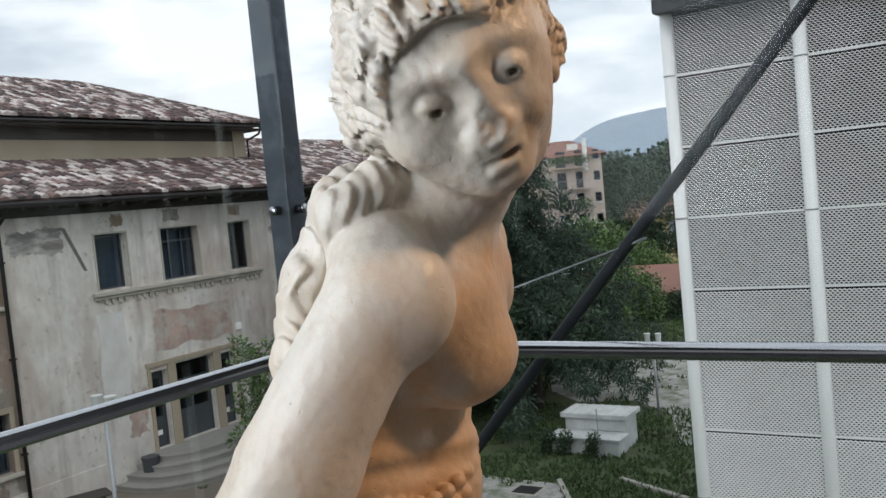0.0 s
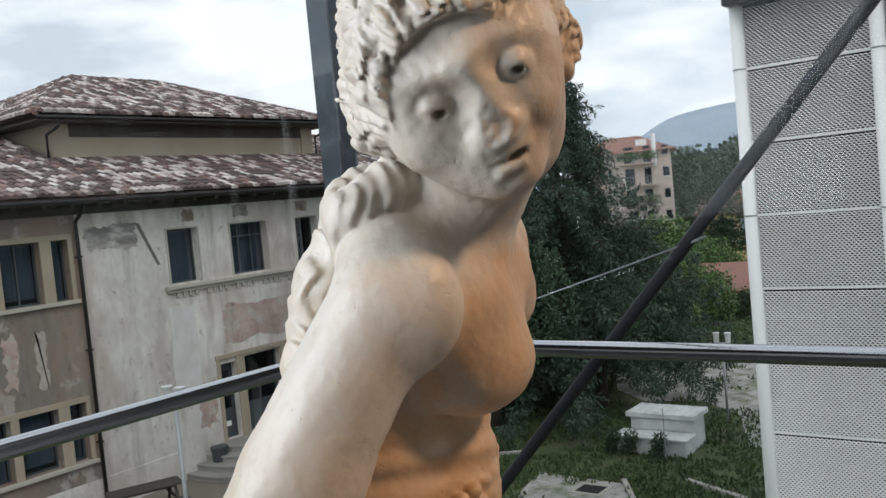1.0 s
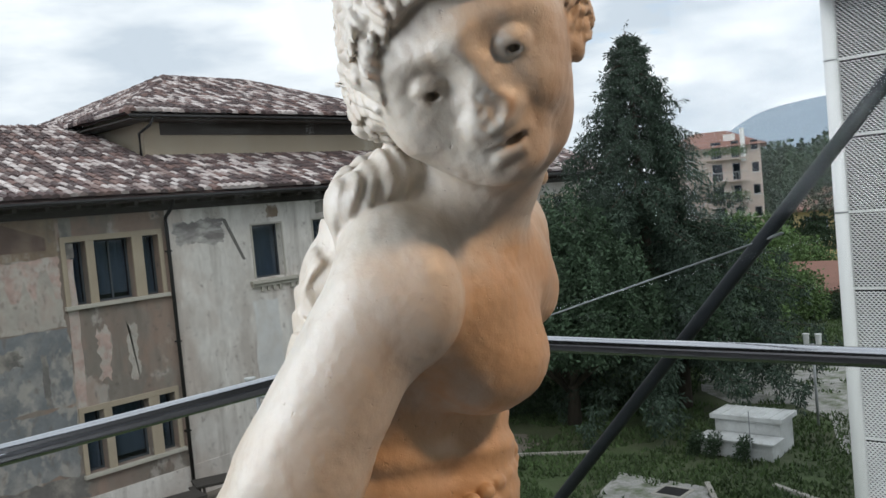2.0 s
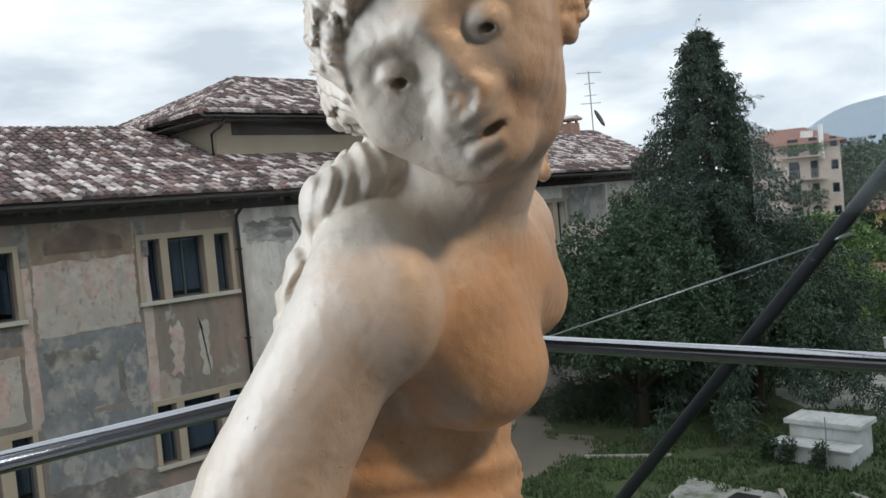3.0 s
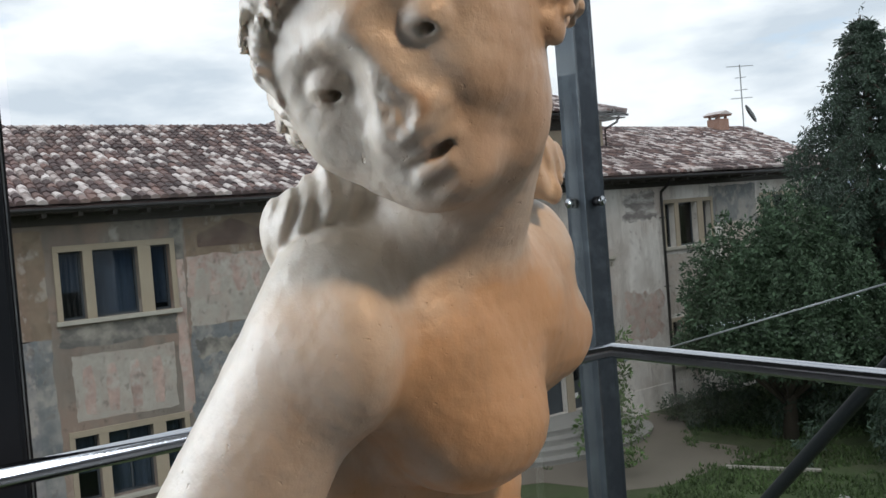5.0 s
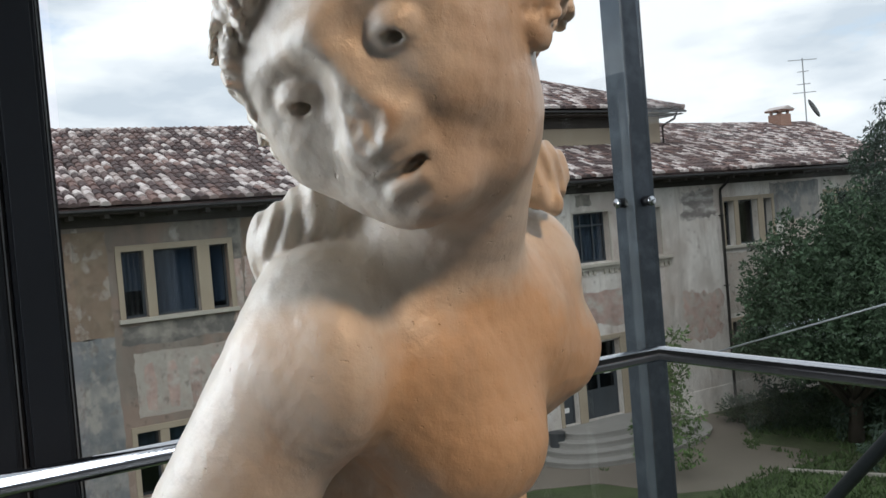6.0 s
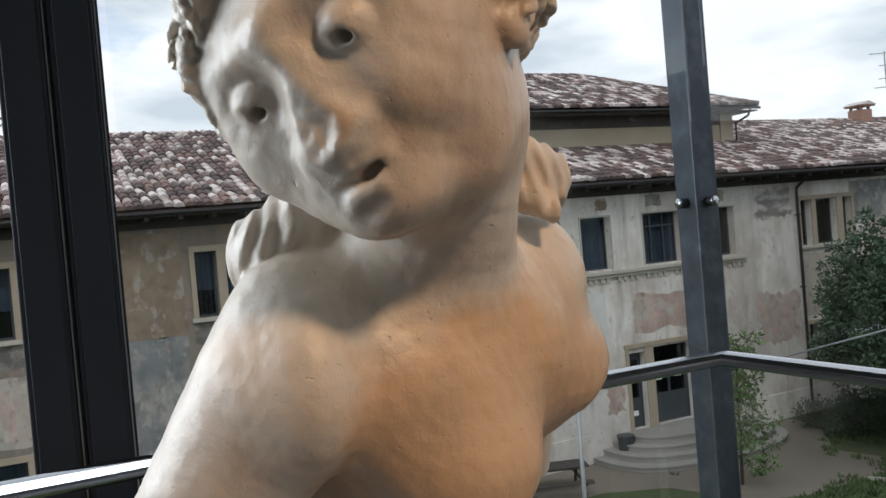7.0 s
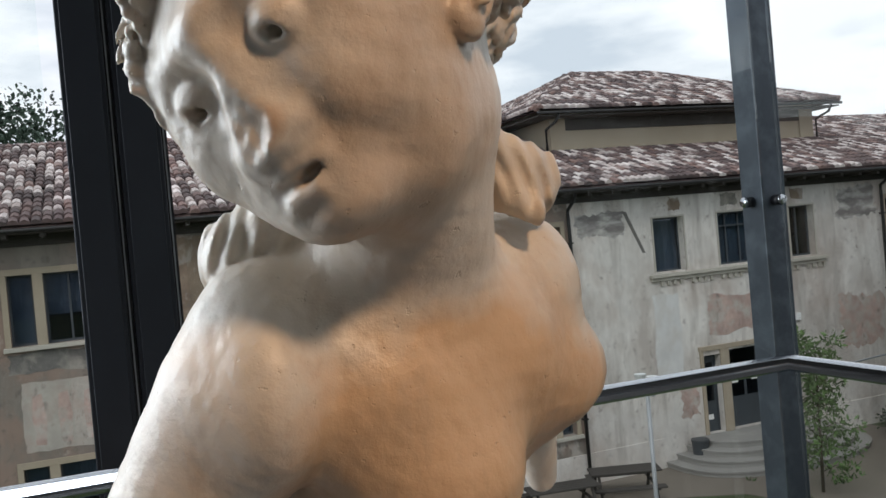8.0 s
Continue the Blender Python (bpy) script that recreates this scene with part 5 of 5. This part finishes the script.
for fl in range(4):
    zb = 1.6 + fl * 2.75
    bal = part("balcony", box(ax0 - 6.6, ax0 - 1.6, ay0 - 1.3, ay0, zb - 0.15, zb), M["pink_wall"], apt)
    for j in range(15):
        part("baluster", box(ax0 - 6.55 + j * 0.35, ax0 - 6.5 + j * 0.35, ay0 - 1.28, ay0 - 1.24, zb, zb + 0.95), M["grey_metal"], bal)
    part("top_rail", box(ax0 - 6.6, ax0 - 1.6, ay0 - 1.3, ay0 - 1.22, zb + 0.95, zb + 1.02), M["grey_metal"], bal)
    for wx, ww in ((-5.8, 1.2), (-3.4, 0.9)):
        w = part("window", box(ax0 + wx, ax0 + wx + ww, ay0 - 0.06, ay0 - 0.02, zb, zb + 2.1), M["wframe"], apt)
        part("pane", box(ax0 + wx + 0.1, ax0 + wx + ww - 0.1, ay0 - 0.09, ay0 - 0.061, zb + 0.1, zb + 2.0), M["pane"], w)
    w = part("window", box(ax0 - 1.1, ax0 - 0.3, ay0 - 0.06, ay0 - 0.02, zb + 0.8, zb + 2.0), M["wframe"], apt)
    part("pane", box(ax0 - 1.0, ax0 - 0.4, ay0 - 0.09, ay0 - 0.061, zb + 0.9, zb + 1.9), M["pane"], w)
    part("sill", box(ax0 - 1.2, ax0 - 0.2, ay0 - 0.16, ay0 - 0.02, zb + 0.68, zb + 0.78), M["white_wall"], w)
    w = part("window", box(ax0 + 0.02, ax0 + 0.06, ay0 + 3, ay0 + 4, zb + 0.8, zb + 2.0), M["wframe"], apt)
    if fl in (3, 1):
        leaves("balcony_plants", [((ax0 - 6.3 + j * 0.55, ay0 - 1.3, zb + 0.85), (0.4, 0.3, 0.45)) for j in range(9)], 1500, 0.12, M["leaf"], 90 + fl, parent=bal)
apt.rotation_euler = (0, 0, radians(22))

yh = thing("ochre_house", (-22.3, 72.4, 0), "small ochre rendered house with a dark tiled roof", "building")
hx, hy = -22.3, 72.4
part("wall", box(hx - 4.0, hx + 3.2, hy, hy + 6, -0.2, 4.3), M["ochre_wall"], yh)
part("roof", prism([(hy - 0.6, 4.2), (hy + 3, 5.9), (hy + 6.6, 4.2), (hy + 6.6, 4.05), (hy - 0.6, 4.05)], "x", hx - 4.6, hx + 3.8), M["red_roof"], yh)
for wx in (-2.6, -0.4, 1.6):
    w = part("window", box(hx + wx, hx + wx + 0.9, hy - 0.06, hy - 0.02, 2.2, 3.6), M["wframe"], yh)
    part("shutter", box(hx + wx - 0.42, hx + wx - 0.02, hy - 0.09, hy - 0.03, 2.2, 3.6), M["shutter"], w)
    part("shutter", box(hx + wx + 0.92, hx + wx + 1.32, hy - 0.09, hy - 0.03, 2.2, 3.6), M["shutter"], w)
shed = thing("tiled_shed", (-15.2, 49.5, 0), "low shed with a red tiled roof and a skylight", "shed")
part("wall", box(-19.0, -8.0, 48.4, 52.0, -0.1, 0.9), M["ochre_wall"], shed)
part("roof", prism([(48.0, 0.85), (52.4, 2.0), (52.4, 1.85), (48.0, 0.70)], "x", -19.3, -7.7), M["red_roof"], shed)
part("skylight", prism([(49.4, 1.30), (51.0, 1.72), (51.0, 1.84), (49.4, 1.42)], "x", -15.2, -13.9), M["box_white"], shed)

# ---- mountain ridge ----
gx = 90
mv, mf = [], []
for i in range(gx):
    u_ = i / (gx - 1)
    x = -1500 + 1900 * u_
    prof = 112 * math.exp(-((x + 420) / 200) ** 2) + 48 * math.exp(-((x + 590) / 110) ** 2) + 78 * math.exp(-((x + 40) / 260) ** 2) + 30 * math.exp(-((x + 900) / 260) ** 2) + 3 * noise.noise(Vector((x * 0.012, 3, 0)))
    for k, (yy, zz) in enumerate(((1250, 0), (1330, 0.45), (1400, 0.8), (1450, 1.0), (1560, 0))):
        mv.append((x, yy + 18 * noise.noise(Vector((x * 0.01, k * 3.1, 5))), -2 + (prof + 30 * 0) * zz + (6 * noise.noise(Vector((x * 0.02, k, 9))) if 0 < k < 3 else 0)))
for i in range(gx - 1):
    for k in range(4):
        mf.append((i * 5 + k, i * 5 + 5 + k, i * 5 + 6 + k, i * 5 + 1 + k))
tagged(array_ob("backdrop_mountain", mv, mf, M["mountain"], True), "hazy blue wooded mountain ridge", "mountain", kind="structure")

# ---- things on the lawn ----
ub = thing("utility_box", (-9.5, 22.3, 0), "weathered white metal utility housing in two steps", "utility box")
part("low_housing", box(-10.5, -8.57, 21.58, 22.24, -0.05, 0.42, 0.01), M["box_white"], ub)
part("low_lid", box(-10.58, -8.49, 21.5, 22.24, 0.42, 0.47, 0.01), M["box_white"], ub)
part("tall_housing", box(-10.35, -8.6, 22.25, 23.1, -0.05, 0.82, 0.01), M["box_white"], ub)
part("lid", box(-10.45, -8.5, 22.15, 23.2, 0.82, 0.95, 0.015), M["box_white"], ub)
for j in range(8):
    part("lid_rib", box(-10.40 + j * 0.26, -10.37 + j * 0.26, 22.17, 23.18, 0.951, 0.968), M["box_white"], ub)
for j in range(3):
    part("panel", box(-10.25 + j * 0.55, -9.78 + j * 0.55, 22.232, 22.246, 0.50, 0.76, 0.004), M["grey_metal"] if j == 5 else M["box_white"], ub)
for wx, s in ((-10.1, 1), (-9.3, 2), (-10.6, 3)):
    wb = thing("weed_clump", (wx, 21.35, 0), "tall weeds growing against the utility box", "weeds", "weeds by the box")
    leaves("weed_leaves", [((wx + 0.05 * k, 21.35, 0.12 + 0.14 * k), (0.16, 0.14, 0.14)) for k in range(4)], 700, 0.05, M["dark_leaf"], 100 + s, parent=wb)


def lamp_pole(x, y, h):
    p = thing("floodlight_pole", (x, y, 0), "thin pale metal pole with two small floodlights", "light pole", "garden floodlights")
    part("pole", rod((x, y, -0.1), (x, y, h - 0.25), 0.04, 0.035, 10), M["grey_metal"], p, smooth=True)
    part("crossbar", box(x - 0.2, x + 0.2, y - 0.02, y + 0.02, h - 0.30, h - 0.26), M["grey_metal"], p)
    for s in (-1, 1):
        hd = part("floodlight", rod((x + 0.17 * s, y, h - 0.26), (x + 0.17 * s, y, h), 0.075, 0.085, 12), M["box_white"], p)
        part("rim", rod((x + 0.17 * s, y, h), (x + 0.17 * s, y, h + 0.03), 0.10, 0.10, 12), M["box_white"], hd)


lamp_pole(-8.72, 25.3, 2.58)
lamp_pole(-12.15, 9.05, 4.5)
rodp = thing("marker_rod", (-8.95, 21.2, 0), "thin pale metal rod standing in the grass", "rod")
part("rod_shaft", rod((-8.95, 21.2, -0.1), (-8.95, 21.2, 1.35), 0.015, seg=8), M["grey_metal"], rodp)

bn = thing("litter_bin", (-20.35, 16.2, 0), "dark grey plastic litter bin beside the steps", "litter bin")
part("bin_body", rod((-20.35, 16.2, 0.012), (-20.35, 16.2, 0.72), 0.20, 0.24, 18), M["plastic"], bn, smooth=False)
part("bin_rim", rod((-20.35, 16.2, 0.70), (-20.35, 16.2, 0.76), 0.255, 0.255, 18), M["plastic"], bn)


def picnic_table(x, y, turn):
    t = thing("picnic_table", (x, y, 0.012), "dark weathered wooden picnic table with fixed benches", "picnic table", "picnic tables")
    for j in range(5):
        part("top_board", box(x - 0.9, x + 0.9, y - 0.36 + j * 0.146, y - 0.23 + j * 0.146, 0.72, 0.76, 0.004), M["underroof"], t)
    for s in (-1, 1):
        for j in range(2):
            part("bench_board", box(x - 0.9, x + 0.9, y + s * 0.70 - 0.13 + j * 0.14, y + s * 0.70 + j * 0.14, 0.42, 0.46, 0.004), M["underroof"], t)
        for e in (-0.7, 0.7):
            part("leg", tube([(x + e, y + s * 0.62, 0.012), (x + e, y + s * 0.2, 0.72)], 0.04, 6), M["underroof"], t)
    for e in (-0.7, 0.7):
        part("cross_beam", box(x + e - 0.03, x + e + 0.03, y - 0.8, y + 0.8, 0.37, 0.42), M["underroof"], t)
    t.rotation_euler = (0, 0, turn)


picnic_table(-19.2, 12.9, 1.2)
picnic_table(-18.9, 10.9, 1.4)

# chimney, aerial and dish on the far wing
chm = thing("chimney", (-26.6, 35.2, 10.2), "small brick chimney with a tiled cap on the ridge", "chimney")
part("stack", box(-26.95, -26.25, 34.85, 35.55, 10.0, 10.85, 0.01), M["copper_red"], chm)
part("cap_slab", box(-27.05, -26.15, 34.75, 35.65, 10.98, 11.05), M["copper_red"], chm)
for s in ((-26.9, 34.9), (-26.4, 34.9), (-26.9, 35.4), (-26.4, 35.4)):
    part("cap_leg", box(s[0], s[0] + 0.1, s[1], s[1] + 0.1, 10.85, 10.98), M["copper_red"], chm)
part("cap_roof", prism([(34.7, 11.05), (35.2, 11.22), (35.7, 11.05)], "x", -27.1, -26.1), M["tile"], chm)
aer = thing("roof_aerial", (-26.8, 37.4, 10.2), "thin metal television aerial with a satellite dish", "aerial")
part("mast", rod((-26.8, 37.4, 10.0), (-26.8, 37.4, 13.55), 0.03, seg=8), M["grey_metal"], aer)
for zz, ln in ((13.45, 0.75), (12.9, 0.3), (12.3, 0.35), (11.9, 0.6)):
    part("element", rod((-26.8 - ln * 0.3, 37.4 - ln, zz), (-26.8 + ln * 0.3, 37.4 + ln, zz + 0.05), 0.018, seg=6), M["grey_metal"], aer)
bm = bmesh.new()
bmesh.ops.create_uvsphere(bm, u_segments=20, v_segments=10, radius=0.5, matrix=Matrix.Translation((-26.6, 37.75, 11.15)) @ Euler((0.3, 1.1, 0.7)).to_matrix().to_4x4() @ Matrix.Diagonal((1, 0.8, 0.16, 1)))
part("dish", bm, M["copper"], aer, "dark satellite dish", True)

# ---- neighbouring wing clad in expanded metal ----
WY, WX, RT = 10.26, -2.90, 8.96
wing = thing("mesh_clad_wing", (0, WY, 0), "modern wing clad in pale expanded metal panels with white tubes", "building")
part("wall", box(WX - 0.06, 9.0, WY + 0.28, WY + 0.5, -0.2, RT), M["back_dark"], wing)
part("wall", box(WX - 0.06, WX + 0.25, WY + 0.51, WY + 9, -0.2, RT), M["back_dark"], wing)
part("roof_edge", box(WX - 0.14, 9.2, WY - 0.22, WY + 9, RT, RT + 0.24, 0.02), M["brace"], wing)
for i in range(9):
    x = WX - 0.05 + i * 1.40
    tb = part("tube", rod((x, WY, 0.0), (x, WY, RT), 0.075, seg=20), M["white_tube"], wing, "white painted round tube", True)
    for zz in (8.27, 6.65, 5.02, 3.39):
        part("joint_ring", rod((x, WY, zz - 0.008), (x, WY, zz + 0.008), 0.079, seg=20), M["grey_metal"], tb, smooth=True)


def expanded(x0, x1, z0, z1, y, pw, ph, t):
    """A sheet of expanded metal: slanted strands round lens-shaped openings."""
    nx, nz = int((x1 - x0) / pw), int((z1 - z0) / ph)
    vv, ff = [], []
    for j in range(nz + 1):
        zc = z0 + j * ph
        for i in range(nx):
            for s in (0, 1):
                xa = x0 + (i + 0.5 * s) * pw + (0.25 * pw if j % 2 else -0.25 * pw) * 0
                a = (0.25 if (s + j) % 2 else -0.25) * ph
                b = -a
                xb = xa + 0.5 * pw
                n = len(vv)
                vv += [(xa, y - 0.010, zc + a - t), (xb, y - 0.010, zc + b - t), (xb, y + 0.012, zc + b + t), (xa, y + 0.012, zc + a + t)]
                ff.append((n, n + 1, n + 2, n + 3))
    return vv, ff


for i in range(5):
    xa = WX - 0.05 + i * 1.40 + 0.055
    for zt in ((8.27, 8.93), (7.46, 8.25), (6.65, 7.44), (5.83, 6.63), (5.02, 5.81), (4.20, 5.00), (3.39, 4.18)) if i < 3 else ((3.4, 8.9),):
        vv, ff = expanded(xa, xa + 1.29, zt[0] + 0.012, zt[1] - 0.012, WY - 0.02, 0.046, 0.0235, 0.0064)
        pn = hang(array_ob("mesh_panel", vv, ff, M["mesh_metal"]), wing)
        part("panel_rail", box(xa, xa + 1.29, WY - 0.03, WY + 0.01, zt[0] - 0.016, zt[0] + 0.012), M["mesh_metal"], pn)

# thin tie cable at the brace
tie = thing("tie_cable", (-0.96, 3.2, 6.9), "thin steel tie cable running to the brace", "cable")
part("wire", rod((-0.93, 3.24, 6.915), (-2.34, 3.14, 6.49), 0.0032, seg=8), M["grey_metal"], tie, smooth=True)
part("fork", rod((-0.935, 3.24, 6.914), (-1.02, 3.234, 6.888), 0.0055, seg=8), M["grey_metal"], tie, smooth=True)


# ---- roof tiles: rows of half-round clay tiles ----
def tile_rows(name, corner, along, up, n_al, n_up, keep, w, ln, mat_key, seed, lift=0.03):
    """Half-round tiles laid from corner along the eave and up the slope, where keep(s, t) holds (metres along, metres up)."""
    g = np.random.default_rng(seed)
    c, a, b = np.array(corner, float), unit(along), unit(up)
    nrm = np.cross(a, b)
    nrm = nrm if nrm[2] > 0 else -nrm
    prof = [(math.cos(q), math.sin(q)) for q in np.linspace(math.pi, 0, 5)]
    vv, ff = [], []
    for j in range(n_up):
        for i in range(n_al):
            s, t = (i + 0.5) * w, j * ln
            if not keep(s, t):
                continue
            ds, dt, dh, tw = g.normal(0, 0.010), g.normal(0, 0.02), g.normal(0, 0.006), g.normal(0, 0.014)
            k = len(vv)
            for e, (tt, rad, lf) in enumerate(((t - 0.05 + dt, 0.56, 0.045), (t + ln + dt, 0.46, 0.012))):
                for x, y in prof:
                    vv.append(c + a * (s + ds + tw * e + x * w * rad) + b * tt + nrm * (lift + lf + dh + y * w * 0.50))
            for m in range(4):
                ff.append((k + m, k + m + 1, k + 6 + m, k + 5 + m))
            ff.append((k, k + 4, k + 3, k + 2, k + 1))
    return array_ob(name, [tuple(v) for v in vv], ff, M[mat_key])


sl = math.hypot(EX - RX, RZ - EZ)
up_v = (RX - EX, 0, RZ - EZ)
W_, L_ = 0.215, 0.36
NU = int(sl / L_) + 1
# near wing, full slope
# the tiles nearest the gallery, one by one
LOOSE = (17.2, 24.4, 8 * L_ + 0.01)
r1 = hang(tile_rows("roof_tiles", (EX, -12.0, EZ), (0, 1, 0), up_v, int(25.9 / W_), NU, lambda s, t: not (LOOSE[0] < s < LOOSE[1] and t < LOOSE[2]), W_, L_, "tile", 1), house)
tagged(r1, "mottled clay pantiles", kind="stuff")
r2 = hang(tile_rows("roof_tiles", (EX, 13.9, EZ), (0, 1, 0), up_v, int(10.6 / W_), int(3.6 / L_), lambda s, t: True, W_, L_, "tile", 2), house)
tagged(r2, "mottled clay pantiles", kind="stuff")
r3 = hang(tile_rows("roof_tiles", (EX, 24.5, EZ), (0, 1, 0), (RX - EX, 0, RZ - 0.2 - EZ), int(14.0 / W_), NU, lambda s, t: s < 9.6 + t * 0.51, W_, L_, "tile", 3), house)
tagged(r3, "mottled clay pantiles", kind="stuff")
r4 = hang(tile_rows("roof_tiles", (UE, 13.2, UZ), (0, 1, 0), (-28.5 - UE, 0, 12.68 - UZ), int(11.8 / W_), int(6.1 / L_) + 1, lambda s, t: 0.77 * t < s < 11.8 - 0.575 * t, W_, L_, "tile", 4), hall)
tagged(r4, "mottled clay pantiles", kind="stuff")
r5 = hang(tile_rows("roof_tiles", (UE - 0.1, 13.2, UZ), (-1, 0, 0), (0, 17.9 - 13.2, 12.68 - UZ), int(11.0 / W_), int(5.1 / L_) + 1, lambda s, t: 1.1 * t < s < 11.2 - 1.1 * t, W_, L_, "tile", 5), hall)
tagged(r5, "mottled clay pantiles", kind="stuff")
# ridge and hip caps
for a, b, par in (((RX, -12, RZ + 0.06), (RX, 13.9, RZ + 0.06), house), ((RX, 24.5, RZ - 0.05), (RX, 38.0, RZ - 0.16), house), ((-28.5, 17.9, 12.74), (-28.5, 21.5, 12.74), hall),
                  ((UE, 13.2, UZ + 0.08), (-28.5, 17.9, 12.74), hall), ((UE, 25.0, UZ + 0.08), (-28.5, 21.5, 12.74), hall)):
    nn = int((Vector(b) - Vector(a)).length / 0.38)
    bmr = bmesh.new()
    for k in range(nn):
        p0, p1 = Vector(a).lerp(Vector(b), k / nn), Vector(a).lerp(Vector(b), (k + 1.08) / nn)
        rod(p0, p1, 0.105, 0.085, 8, bmr)
    tagged(hang(mesh_ob("ridge_tiles", bmr, M["tile"]), par), kind="stuff")

# ---- grass blades on the near lawn ----
g = np.random.default_rng(9)
n = 60000
px_ = g.uniform(-18.5, -3.0, n)
py_ = 16.2 + (g.random(n) ** 1.3) * 28
dens = np.array([noise.noise(Vector((x * 0.7, y * 0.7, 0))) + 0.5 * noise.noise(Vector((x * 2.1, y * 2.1, 4))) for x, y in zip(px_, py_)])
bare = ((px_ > -15.2) & (py_ > 26.5) & (py_ < 37) & (px_ > -13.6)) | ((px_ < -9.0) & (px_ > -11.4) & (py_ < 19.2)) | ((px_ < -15.0) & (py_ < 22))
keep = np.where(bare, dens > 0.33, dens > -0.35)
px_, py_ = px_[keep], py_[keep]
n = len(px_)
h_ = g.uniform(0.05, 0.16, n)
ang = g.uniform(0, 2 * math.pi, n)
wd = 0.035
base = np.stack([px_, py_, np.zeros(n)], 1)
side = np.stack([np.cos(ang), np.sin(ang), np.zeros(n)], 1) * wd
tip = np.stack([g.normal(0, 0.05, n), g.normal(0, 0.05, n), h_], 1)
gv = np.stack([base - side, base + side, base + tip], 1).reshape(-1, 3)
tagged(array_ob("grass", gv.tolist(), np.arange(3 * n).reshape(-1, 3).tolist(), M["blade"]), "uneven rough lawn grass", "grass", kind="stuff")

one = tile_rows("tile", (0, -0.5 * W_, 0), (0, 1, 0), up_v, 1, 1, lambda s, t: True, W_, L_, "tile_one", 77)
gt = np.random.default_rng(78)
ub_ = unit(up_v)
made_one = 0
for j in range(NU):
    for i in range(int(25.9 / W_)):
        s_, t_ = (i + 0.5) * W_, j * L_
        if not (LOOSE[0] < s_ < LOOSE[1] and t_ < LOOSE[2]):
            continue
        tl = one if made_one == 0 else new("tile", one.data)
        tl.location = (EX + ub_[0] * t_, -12.0 + s_ + gt.normal(0, 0.010), EZ + ub_[2] * t_ + gt.normal(0, 0.005))
        tl.rotation_euler = (0, 0, gt.normal(0, 0.03))
        hang(tl, roof)
        made_one += 1
